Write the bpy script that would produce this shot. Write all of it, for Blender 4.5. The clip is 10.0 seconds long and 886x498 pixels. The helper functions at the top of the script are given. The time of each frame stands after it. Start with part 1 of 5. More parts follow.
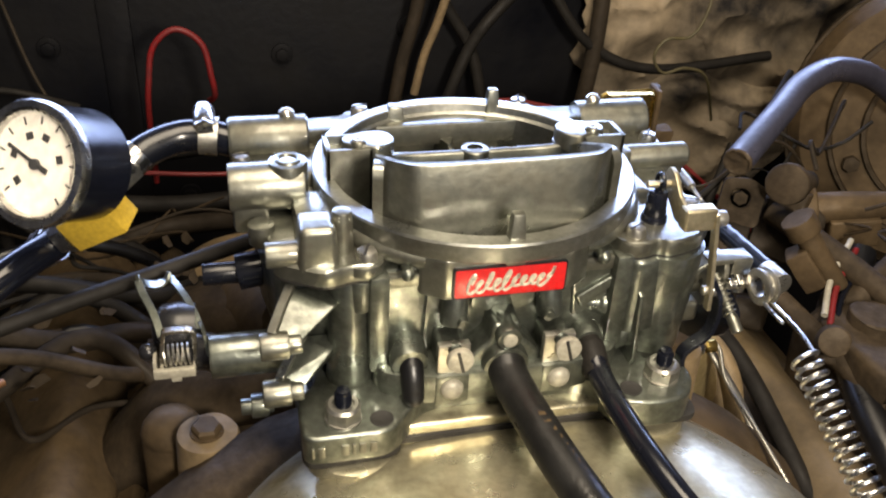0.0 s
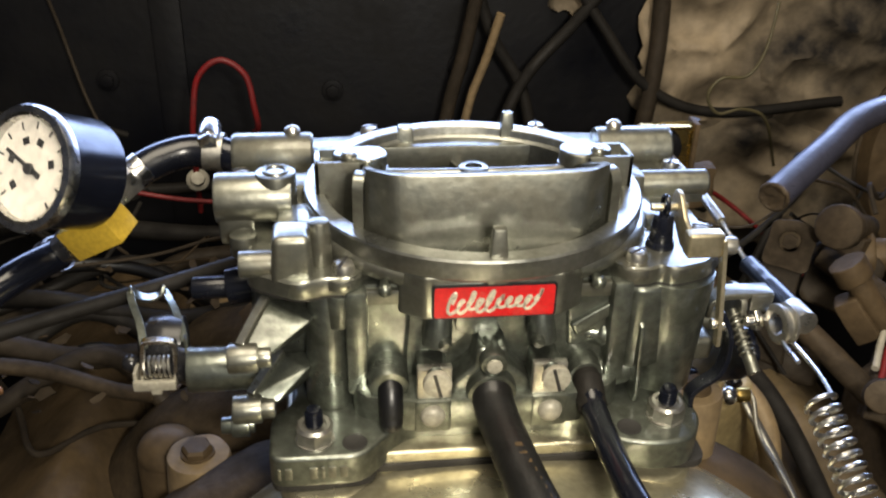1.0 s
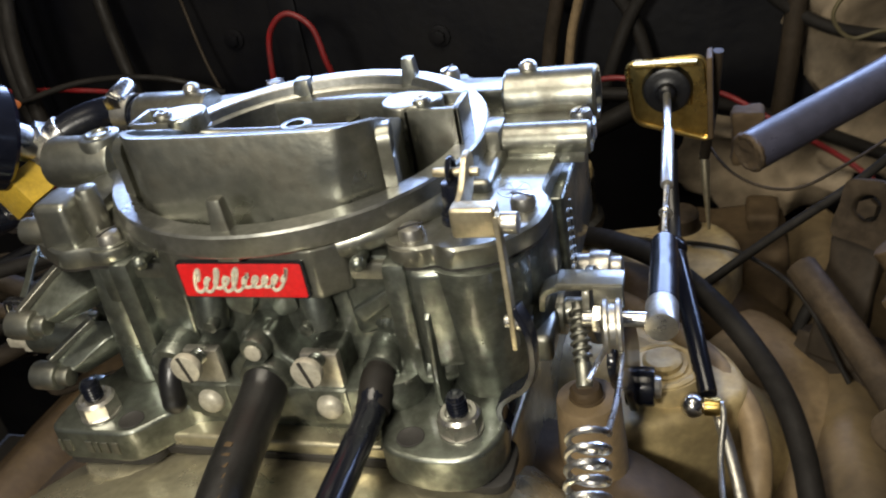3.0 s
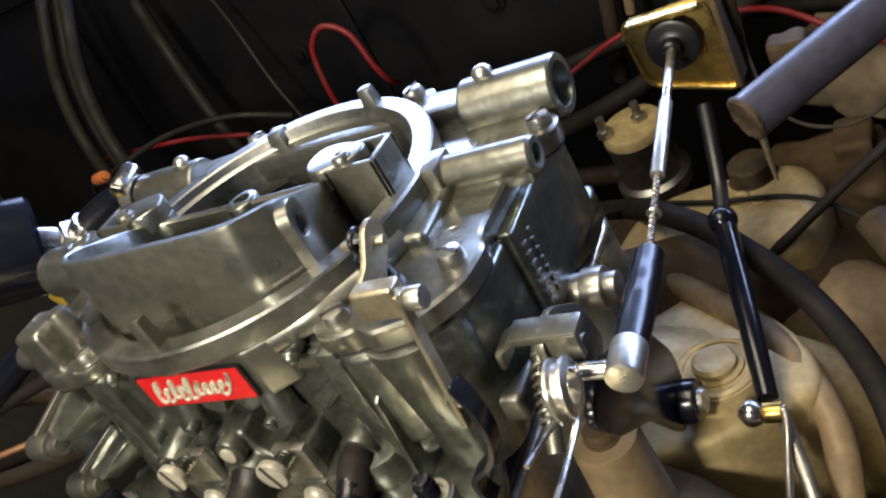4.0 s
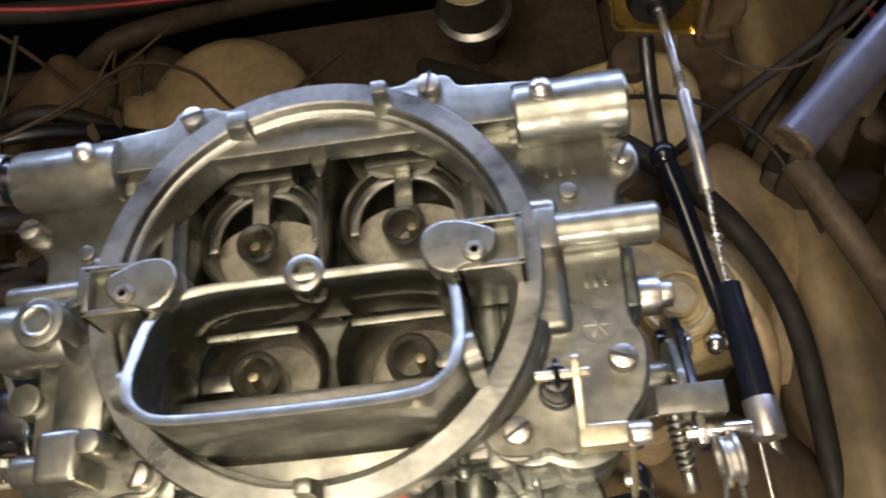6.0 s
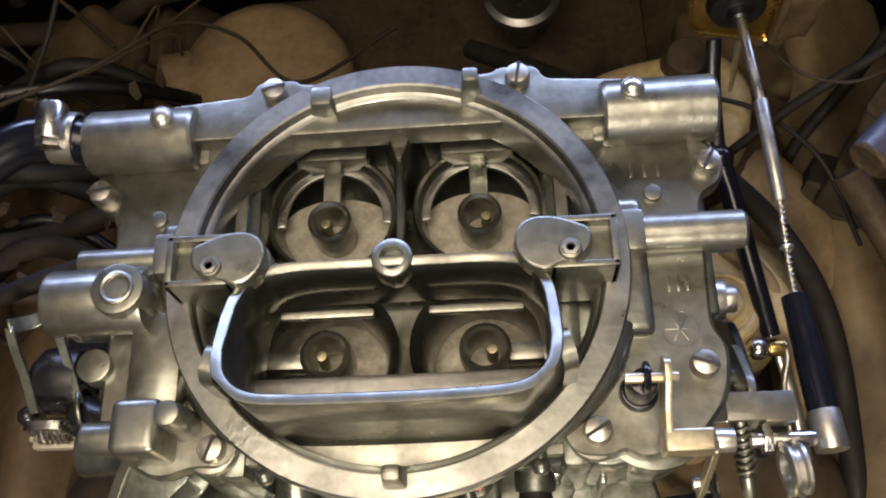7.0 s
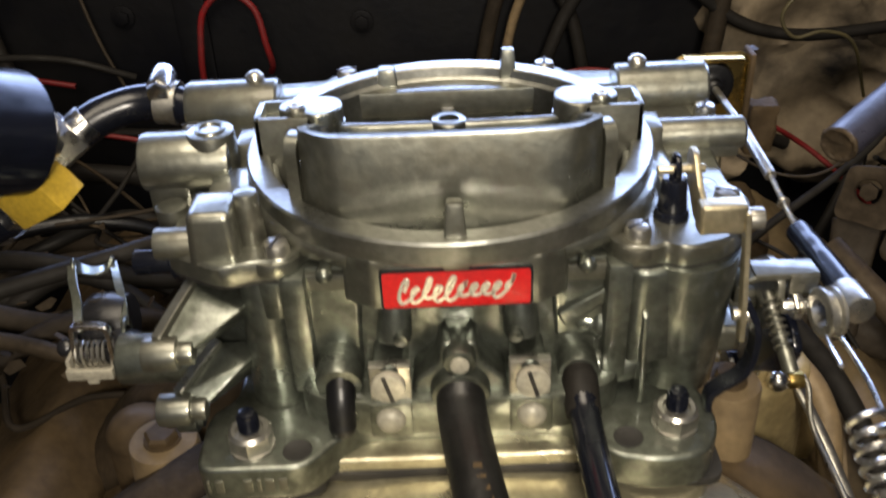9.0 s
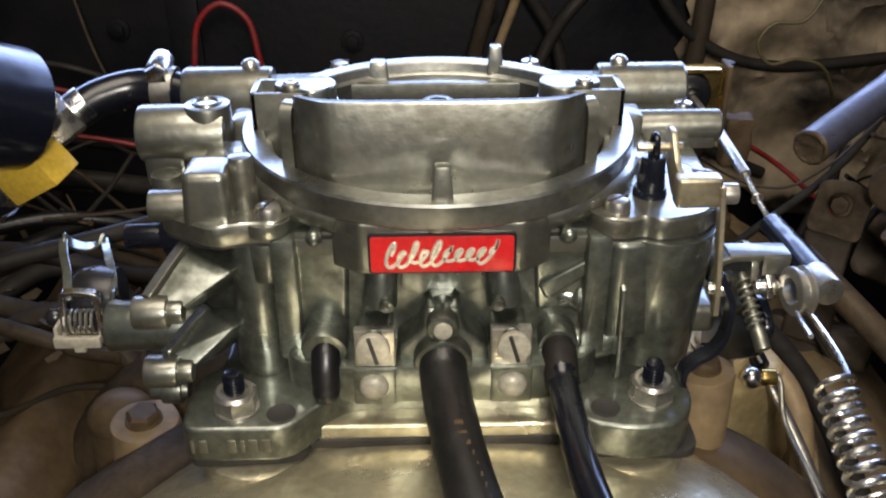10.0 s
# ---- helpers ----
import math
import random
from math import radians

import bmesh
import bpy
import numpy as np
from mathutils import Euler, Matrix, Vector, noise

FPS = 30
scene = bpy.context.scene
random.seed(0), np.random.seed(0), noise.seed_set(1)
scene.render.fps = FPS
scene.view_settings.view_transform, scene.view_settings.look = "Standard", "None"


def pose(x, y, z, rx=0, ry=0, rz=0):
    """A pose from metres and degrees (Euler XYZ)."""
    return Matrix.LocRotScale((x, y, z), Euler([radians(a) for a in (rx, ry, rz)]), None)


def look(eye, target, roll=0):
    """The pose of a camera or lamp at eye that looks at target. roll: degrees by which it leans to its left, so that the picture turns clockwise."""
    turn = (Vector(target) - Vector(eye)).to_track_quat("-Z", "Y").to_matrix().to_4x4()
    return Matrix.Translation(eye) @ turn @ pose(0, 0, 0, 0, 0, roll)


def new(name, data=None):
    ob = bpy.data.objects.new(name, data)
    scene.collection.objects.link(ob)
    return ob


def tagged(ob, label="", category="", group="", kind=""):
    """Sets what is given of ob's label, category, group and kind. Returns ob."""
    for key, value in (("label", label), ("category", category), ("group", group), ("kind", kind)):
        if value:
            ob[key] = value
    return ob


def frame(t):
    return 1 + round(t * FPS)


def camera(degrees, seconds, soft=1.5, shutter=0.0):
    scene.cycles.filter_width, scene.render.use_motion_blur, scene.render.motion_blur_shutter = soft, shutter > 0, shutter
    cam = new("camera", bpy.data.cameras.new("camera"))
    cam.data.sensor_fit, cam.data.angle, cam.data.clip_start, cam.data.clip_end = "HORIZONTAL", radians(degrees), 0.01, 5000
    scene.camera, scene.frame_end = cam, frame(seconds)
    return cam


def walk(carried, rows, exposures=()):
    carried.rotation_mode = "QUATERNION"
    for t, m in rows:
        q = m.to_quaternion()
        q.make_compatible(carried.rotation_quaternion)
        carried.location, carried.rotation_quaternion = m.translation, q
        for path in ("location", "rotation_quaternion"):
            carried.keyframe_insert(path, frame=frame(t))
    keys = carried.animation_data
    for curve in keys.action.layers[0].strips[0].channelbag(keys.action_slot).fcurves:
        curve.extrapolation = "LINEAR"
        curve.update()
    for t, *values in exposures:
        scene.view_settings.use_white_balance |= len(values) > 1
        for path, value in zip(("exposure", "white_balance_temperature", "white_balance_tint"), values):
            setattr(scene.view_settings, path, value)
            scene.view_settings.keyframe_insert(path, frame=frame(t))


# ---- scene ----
cam = camera(51.6, 10.0, soft=2.0, shutter=0.5)
PATH = [
    (0, (-0.09682, -0.32510, 0.24805), (-0.03178, -0.07970, 0.08821), 3.33),
    (0.5, (-0.07600, -0.32934, 0.23714), (-0.02497, -0.07977, 0.07868), 3.20),
    (1, (-0.05340, -0.32716, 0.22736), (-0.01951, -0.06587, 0.08390), 1.62),
    (1.5, (-0.00437, -0.31826, 0.20235), (-0.00069, -0.05487, 0.05878), 0.71),
    (2, (0.03845, -0.31217, 0.20539), (0.01876, -0.05320, 0.05523), 0.34),
    (2.5, (0.09874, -0.29627, 0.21098), (0.03409, -0.04461, 0.06102), -4.88),
    (2.7, (0.11956, -0.28497, 0.20651), (0.04577, -0.03590, 0.05644), -6.82),
    (3.8, (0.19954, -0.21363, 0.18990), (0.04975, 0.00114, 0.04348), -27.22),
    (4, (0.20998, -0.19855, 0.18958), (0.05199, 0.01001, 0.04281), -30.93),
    (4.5, (0.20596, -0.16837, 0.20833), (0.04975, 0.02201, 0.03700), -38.56),
    (5, (0.16911, -0.13396, 0.26405), (0.04650, 0.03468, 0.04835), -40.03),
    (5.5, (0.11614, -0.11712, 0.29093), (0.05082, 0.03112, 0.03843), -29.63),
    (6, (0.06363, -0.10707, 0.31022), (0.03450, 0.02139, 0.04068), -18.69),
    (6.2, (0.04442, -0.10570, 0.31413), (0.02398, 0.02221, 0.04353), -14.36),
    (7.3, (0.02262, -0.09984, 0.31645), (0.00772, 0.01839, 0.04113), -9.08),
    (7.5, (0.01280, -0.10904, 0.32147), (0.00606, 0.01597, 0.04884), -5.39),
    (8, (0.00261, -0.17696, 0.30938), (-0.00038, -0.00884, 0.06094), -3.25),
    (8.5, (-0.00873, -0.23561, 0.24892), (-0.01043, -0.00206, 0.06064), -2.67),
    (9, (-0.00212, -0.27307, 0.21269), (-0.00363, -0.02222, 0.04815), -2.59),
    (9.5, (-0.00009, -0.29065, 0.19537), (0.00143, -0.03499, 0.03840), -0.34),
    (10, (-0.00486, -0.29407, 0.19562), (0.00079, -0.03410, 0.04601), -0.23),
]
walk(cam, [(t, look(eye, target, roll)) for t, eye, target, roll in PATH], [(0.0, 0.42, 6750, 13), (0.5, 0.22, 6750, 13), (1.0, 0.12, 6500, 10), (2.0, 0.15, 6500, 11), (2.5, 0.0, 6250, 10), (4.0, 0.32, 6500, 10), (4.5, 0.1, 6800, 12), (5.0, 0.15, 7150, 13), (6.0, 0.16, 6800, 15), (7.5, -0.17, 6800, 18), (8.0, 0.0, 7050, 20), (8.5, 0.05, 7250, 15), (9.0, -0.08, 6600, 12), (9.5, -0.08, 6350, 12), (10.0, -0.05, 6200, 14)])

# ---- world and light ----
world = bpy.data.worlds.new("garage_air")
scene.world = world
world.use_nodes = True
world.node_tree.nodes["Background"].inputs["Color"].default_value = (0.55, 0.6, 0.7, 1)
world.node_tree.nodes["Background"].inputs["Strength"].default_value = 0.04
scene.view_settings.exposure = 0.0


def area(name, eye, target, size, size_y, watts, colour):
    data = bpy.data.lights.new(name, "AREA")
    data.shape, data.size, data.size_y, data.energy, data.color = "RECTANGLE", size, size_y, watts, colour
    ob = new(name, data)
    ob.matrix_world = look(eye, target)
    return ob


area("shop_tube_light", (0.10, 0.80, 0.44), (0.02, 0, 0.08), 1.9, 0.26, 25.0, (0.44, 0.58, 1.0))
area("hand_torch", (0.03, -0.50, 0.32), (0, 0.0, 0.03), 0.08, 0.08, 3.35, (1.0, 0.92, 0.77))
# Added warm fill low over the carburetor, in place of a moving torch.
area("overhead_fill", (-0.03, -0.15, 0.66), (-0.01, -0.02, 0.05), 0.42, 0.42, 4.8, (1.0, 0.88, 0.68))

# ---- materials ----


def material(name, base, rough=0.5, metal=0.0, dark=0.55, big=18.0, fine=260.0, bump=0.25, spread=0.5, stain=None, coat=0.0, detail=6.0):
    """Two scales of mottling, optional stain colour, fine bump."""
    m = bpy.data.materials.new(name)
    m.use_nodes = True
    nt = m.node_tree
    n, l = nt.nodes, nt.links
    bsdf = n["Principled BSDF"]
    co = n.new("ShaderNodeTexCoord")
    a = n.new("ShaderNodeTexNoise")
    a.inputs["Scale"].default_value, a.inputs["Detail"].default_value, a.inputs["Roughness"].default_value = big, detail, 0.6
    b = n.new("ShaderNodeTexNoise")
    b.inputs["Scale"].default_value, b.inputs["Detail"].default_value = fine, 4.0
    l.new(co.outputs["Object"], a.inputs["Vector"])
    l.new(co.outputs["Object"], b.inputs["Vector"])
    ramp = n.new("ShaderNodeValToRGB")
    lo, hi = 0.5 - spread / 3, 0.5 + spread / 3
    ramp.color_ramp.elements[0].position, ramp.color_ramp.elements[1].position = lo, hi
    low = stain or tuple(c * dark for c in base)
    ramp.color_ramp.elements[0].color, ramp.color_ramp.elements[1].color = (*low, 1), (*base, 1)
    l.new(a.outputs["Fac"], ramp.inputs["Fac"])
    mix = n.new("ShaderNodeMix")
    mix.data_type, mix.blend_type = "RGBA", "MULTIPLY"
    mix.inputs["Factor"].default_value = 0.45
    l.new(ramp.outputs["Color"], mix.inputs[6])
    grey = n.new("ShaderNodeMapRange")
    grey.inputs["From Min"].default_value, grey.inputs["From Max"].default_value = 0.3, 0.7
    grey.inputs["To Min"].default_value, grey.inputs["To Max"].default_value = 0.55, 1.15
    l.new(b.outputs["Fac"], grey.inputs["Value"])
    l.new(grey.outputs["Result"], mix.inputs[7])
    l.new(mix.outputs[2], bsdf.inputs["Base Color"])
    rr = n.new("ShaderNodeMapRange")
    rr.inputs["From Min"].default_value, rr.inputs["From Max"].default_value = 0.3, 0.7
    rr.inputs["To Min"].default_value, rr.inputs["To Max"].default_value = min(1, rough * 1.55), rough * 0.62
    l.new(a.outputs["Fac"], rr.inputs["Value"])
    l.new(rr.outputs["Result"], bsdf.inputs["Roughness"])
    bsdf.inputs["Metallic"].default_value = metal
    bsdf.inputs["Coat Weight"].default_value, bsdf.inputs["Coat Roughness"].default_value = coat, 0.10
    bp = n.new("ShaderNodeBump")
    bp.inputs["Strength"].default_value, bp.inputs["Distance"].default_value = bump, 0.0006
    l.new(b.outputs["Fac"], bp.inputs["Height"])
    l.new(bp.outputs["Normal"], bsdf.inputs["Normal"])
    return m


CAST = material("cast_aluminium", (0.305, 0.312, 0.268), 0.37, 0.92, 0.5, 55, 240, 0.26, 0.4, (0.165, 0.16, 0.13), coat=0.6)
CAST_BODY = material("cast_aluminium_body", (0.232, 0.252, 0.218), 0.37, 0.9, 0.42, 60, 240, 0.32, 0.4, (0.09, 0.096, 0.078), coat=0.7)
# Darker casting for the barrels, the divider and the horn's inside.
CAST_DARK = material("dark_casting", (0.15, 0.152, 0.12), 0.34, 0.85, 0.45, 48, 240, 0.3, 0.5, (0.045, 0.043, 0.03), coat=0.7)
MACHINED = material("machined_aluminium", (0.36, 0.362, 0.345), 0.33, 0.98, 0.6, 60, 300, 0.07, 0.5, (0.22, 0.215, 0.20), coat=0.2)
PALE = material("pale_zinc", (0.50, 0.47, 0.38), 0.42, 0.3, 0.6, 160, 600, 0.14)
STEEL = material("zinc_steel", (0.60, 0.58, 0.52), 0.34, 0.95, 0.7, 90, 500, 0.08)
BRIGHT = material("bright_steel", (0.72, 0.71, 0.68), 0.25, 1.0, 0.75, 120, 500, 0.06)
BRASS = material("yellow_zinc", (0.58, 0.51, 0.35), 0.36, 0.9, 0.7, 60, 500, 0.15)
GOLD = material("gold_chromate", (0.70, 0.50, 0.16), 0.28, 1.0, 0.55, 55, 400, 0.2)
RUBBER = material("black_rubber", (0.005, 0.005, 0.006), 0.33, 0.0, 0.6, 40, 500, 0.15)
DULL = material("dull_rubber", (0.008, 0.0078, 0.0076), 0.42, 0.0, 0.5, 70, 420, 0.3)
PLASTIC = material("black_plastic", (0.014, 0.014, 0.016), 0.3, 0.0, 0.7, 40, 500, 0.08)
GLOSSY = material("gloss_black", (0.006, 0.007, 0.012), 0.2, 0.0, 0.7, 40, 300, 0.05)
# Gasket black, which also paints the shade in slots and drilled holes.
GASKET = material("gasket", (0.02, 0.018, 0.016), 0.6, 0.0, 0.6, 60, 500, 0.2)
RING = material("turned_aluminium", (0.33, 0.335, 0.305), 0.35, 0.96, 0.6, 42, 420, 0.14, 0.5, (0.265, 0.265, 0.24), coat=0.4)
MANIFOLD = material("manifold_aluminium", (0.60, 0.56, 0.41), 0.30, 0.8, 0.5, 40, 300, 0.35, 0.8, (0.33, 0.295, 0.19), coat=0.2, detail=9)
TAN = material("dusty_tan", (0.30, 0.215, 0.115), 0.62, 0.1, 0.5, 24, 220, 0.6, 0.85, (0.075, 0.051, 0.026), detail=9)
DUST = material("dusty_iron", (0.072, 0.051, 0.030), 0.7, 0.1, 0.4, 30, 240, 0.7, 0.8, (0.013, 0.0105, 0.008), detail=9)
RUST = material("dusty_brown_steel", (0.125, 0.086, 0.046), 0.55, 0.15, 0.4, 22, 200, 0.6, 0.9, (0.032, 0.022, 0.013), detail=9)
COVER = material("dusty_tan_cover", (0.20, 0.145, 0.075), 0.6, 0.1, 0.4, 14, 160, 0.6, 0.9, (0.04, 0.028, 0.015), detail=9)
FIREWALL = material("black_firewall", (0.0032, 0.0036, 0.0058), 0.5, 0.0, 0.5, 10, 160, 0.4, 0.7, (0.005, 0.0045, 0.0045))
PATCH = material("worn_tan_paint", (0.29, 0.23, 0.155), 0.7, 0.0, 0.4, 9, 120, 0.2, 0.4, (0.014, 0.013, 0.013), detail=9)
RED = material("red_wire", (0.19, 0.009, 0.010), 0.5, 0.0, 0.6, 60, 400, 0.1)
ORANGE = material("orange_plastic", (0.50, 0.15, 0.035), 0.45, 0.0, 0.6, 60, 400, 0.1)
RUNNER = material("dusty_pale_casting", (0.58, 0.455, 0.22), 0.48, 0.2, 0.5, 30, 260, 0.5, 0.75, (0.24, 0.185, 0.10), detail=9)
YELLOW_WIRE = material("yellow_wire", (0.085, 0.07, 0.03), 0.55, 0.0, 0.6, 60, 400, 0.1)
WIRE_DARK = material("dusty_black_wire", (0.017, 0.015, 0.013), 0.6, 0.0, 0.5, 30, 300, 0.3)
LOOM = material("brown_loom", (0.036, 0.027, 0.018), 0.7, 0.0, 0.5, 30, 300, 0.4)
BADGE = material("badge_red", (0.62, 0.012, 0.014), 0.35, 0.0, 0.85, 60, 500, 0.04)
CREAM = material("badge_cream", (0.78, 0.74, 0.60), 0.3, 0.4, 0.9, 60, 500, 0.04)
DIAL = material("white_dial", (0.78, 0.74, 0.66), 0.5, 0.0, 0.92, 40, 300, 0.02)
INK = material("dial_ink", (0.03, 0.03, 0.03), 0.5, 0.0, 0.9, 40, 300, 0.02)
YELLOW = material("yellow_plastic", (0.60, 0.40, 0.045), 0.45, 0.0, 0.8, 50, 500, 0.2)
HOSE = material("ribbed_grey_hose", (0.046, 0.046, 0.068), 0.38, 0.0, 0.6, 30, 300, 0.25)
COPPER = material("copper_terminal", (0.30, 0.15, 0.07), 0.5, 0.6, 0.6, 60, 300, 0.2)
WHITE = material("aged_white_plastic", (0.46, 0.43, 0.35), 0.5, 0.1, 0.6, 40, 300, 0.2)
CONCRETE = material("garage_concrete", (0.20, 0.18, 0.15), 0.8, 0.0, 0.6, 2, 60, 0.4)
# Plaster of the unseen walls, made pale so that it bounces fill light.
PLASTER = material("garage_plaster", (0.62, 0.57, 0.50), 0.85, 0.0, 0.8, 1.5, 40, 0.2)
BAYPAINT = material("bay_paint", (0.05, 0.045, 0.04), 0.6, 0.0, 0.5, 6, 120, 0.3)
GLASS = bpy.data.materials.new("gauge_glass")
GLASS.use_nodes = True
GLASS.node_tree.nodes["Principled BSDF"].inputs["Transmission Weight"].default_value = 1.0
GLASS.node_tree.nodes["Principled BSDF"].inputs["Roughness"].default_value = 0.02

for m in (FIREWALL, PATCH, LOOM, DUST, RUST, WIRE_DARK):
    m.node_tree.nodes["Principled BSDF"].inputs["Specular IOR Level"].default_value = 0.18

# ---- mesh helpers, in millimetres ----
V = Vector


def axes_to(p, q):
    """A matrix that takes the z axis to the line from p to q, with its origin at p."""
    d = V(q) - V(p)
    return Matrix.Translation(V(p)) @ d.to_track_quat("Z", "Y").to_matrix().to_4x4()


def merge(bm, tmp, m=None):
    if m is not None:
        bmesh.ops.transform(tmp, matrix=m, verts=tmp.verts)
    me = bpy.data.meshes.new("tmp")
    tmp.to_mesh(me)
    tmp.free()
    bm.from_mesh(me)
    bpy.data.meshes.remove(me)
    return bm


def sharp_edges(tmp, deg=50):
    return [e for e in tmp.edges if len(e.link_faces) == 2 and e.calc_face_angle(0) > radians(deg)]


def box(bm, a, b, bev=0.8, m=None, taper=1.0, seg=2):
    tmp = bmesh.new()
    bmesh.ops.create_cube(tmp, size=1)
    a, b = V(a), V(b)
    for v in tmp.verts:
        k = taper if v.co.z > 0 else 1.0
        v.co = V(((a.x + b.x) / 2 + v.co.x * k * abs(b.x - a.x), (a.y + b.y) / 2 + v.co.y * k * abs(b.y - a.y), (a.z + b.z) / 2 + v.co.z * abs(b.z - a.z)))
    if bev:
        bmesh.ops.bevel(tmp, geom=tmp.edges[:], offset=bev, segments=seg, affect="EDGES", profile=0.6)
    return merge(bm, tmp, m)


def cyl(bm, p, q, r, r2=None, n=28, bev=0.5):
    tmp = bmesh.new()
    h = (V(q) - V(p)).length
    bmesh.ops.create_cone(tmp, cap_ends=True, segments=n, radius1=r, radius2=r if r2 is None else r2, depth=h)
    bmesh.ops.translate(tmp, vec=(0, 0, h / 2), verts=tmp.verts)
    if bev:
        caps = [e for e in tmp.edges if any(len(f.verts) > 4 for f in e.link_faces)]
        bmesh.ops.bevel(tmp, geom=caps, offset=bev, segments=2, affect="EDGES", profile=0.6)
    return merge(bm, tmp, axes_to(p, q))


def hexa(bm, p, q, r, bev=0.5):
    return cyl(bm, p, q, r, n=6, bev=bev)


def ball(bm, c, r, squash=1.0, n=20):
    tmp = bmesh.new()
    bmesh.ops.create_uvsphere(tmp, u_segments=n, v_segments=n // 2, radius=r)
    return merge(bm, tmp, Matrix.Translation(V(c)) @ Matrix.Diagonal((1, 1, squash, 1)))


def prism(bm, pts, z0, z1, bev=0.8, m=None, taper=1.0, seg=2):
    tmp = bmesh.new()
    cx, cy = sum(p[0] for p in pts) / len(pts), sum(p[1] for p in pts) / len(pts)
    lo = [tmp.verts.new((x, y, z0)) for x, y in pts]
    hi = [tmp.verts.new((cx + (x - cx) * taper, cy + (y - cy) * taper, z1)) for x, y in pts]
    tmp.faces.new(lo[::-1])
    tmp.faces.new(hi)
    k = len(pts)
    for i in range(k):
        tmp.faces.new((lo[i], lo[(i + 1) % k], hi[(i + 1) % k], hi[i]))
    bmesh.ops.recalc_face_normals(tmp, faces=tmp.faces[:])
    if bev:
        bmesh.ops.bevel(tmp, geom=sharp_edges(tmp, 30), offset=bev, segments=seg, affect="EDGES", profile=0.6, clamp_overlap=True)
    return merge(bm, tmp, m)


def rounded(pts, r, n=5):
    """A polygon with its corners rounded by r."""
    out = []
    k = len(pts)
    for i in range(k):
        p, a, b = V((*pts[i], 0)), V((*pts[i - 1], 0)), V((*pts[(i + 1) % k], 0))
        ra = min(r, (a - p).length * 0.48)
        rb = min(r, (b - p).length * 0.48)
        s, e = p + (a - p).normalized() * ra, p + (b - p).normalized() * rb
        for j in range(n + 1):
            t = j / n
            c = s * (1 - t) ** 2 + p * 2 * t * (1 - t) + e * t * t
            out.append((c.x, c.y))
    return out


def hull(bm, pts, bev=0.8):
    """A solid round some corners."""
    tmp = bmesh.new()
    for p in pts:
        tmp.verts.new(p)
    out = bmesh.ops.convex_hull(tmp, input=tmp.verts[:])
    bmesh.ops.delete(tmp, geom=[v for v in out["geom_interior"] + out["geom_unused"] if isinstance(v, bmesh.types.BMVert)], context="VERTS")
    bmesh.ops.dissolve_limit(tmp, angle_limit=radians(4), verts=tmp.verts[:], edges=tmp.edges[:])
    if bev:
        bmesh.ops.bevel(tmp, geom=sharp_edges(tmp, 15), offset=bev, segments=3, affect="EDGES", profile=0.6, clamp_overlap=True)
    bmesh.ops.recalc_face_normals(tmp, faces=tmp.faces[:])
    return merge(bm, tmp)


def lathe(bm, prof, centre, axis=(0, 0, 1), n=64, closed=False, sx=1.0, sy=1.0):
    """Spins (radius, height) points about an axis through centre."""
    tmp = bmesh.new()
    rings = []
    for r, z in prof:
        if r < 1e-6:
            rings.append([tmp.verts.new((0, 0, z))])
        else:
            rings.append([tmp.verts.new((r * math.cos(2 * math.pi * i / n) * sx, r * math.sin(2 * math.pi * i / n) * sy, z)) for i in range(n)])
    pairs = list(zip(rings, rings[1:])) + ([(rings[-1], rings[0])] if closed else [])
    for a, b in pairs:
        for i in range(n):
            j = (i + 1) % n
            if len(a) == 1 and len(b) == 1:
                continue
            if len(a) == 1:
                tmp.faces.new((a[0], b[i], b[j]))
            elif len(b) == 1:
                tmp.faces.new((a[i], a[j], b[0]))
            else:
                tmp.faces.new((a[i], a[j], b[j], b[i]))
    bmesh.ops.recalc_face_normals(tmp, faces=tmp.faces[:])
    c = V(centre)
    return merge(bm, tmp, axes_to(c, c + V(axis)))


def smooth_path(pts, steps=8):
    pts = [V(p) for p in pts]
    if len(pts) == 2:
        return pts
    ext = [pts[0] * 2 - pts[1]] + pts + [pts[-1] * 2 - pts[-2]]
    out = []
    for i in range(1, len(ext) - 2):
        a, b, c, d = ext[i - 1 : i + 3]
        for s in range(steps):
            t = s / steps
            out.append(0.5 * (2 * b + (c - a) * t + (2 * a - 5 * b + 4 * c - d) * t * t + (3 * b - a - 3 * c + d) * t ** 3))
    return out + [pts[-1]]


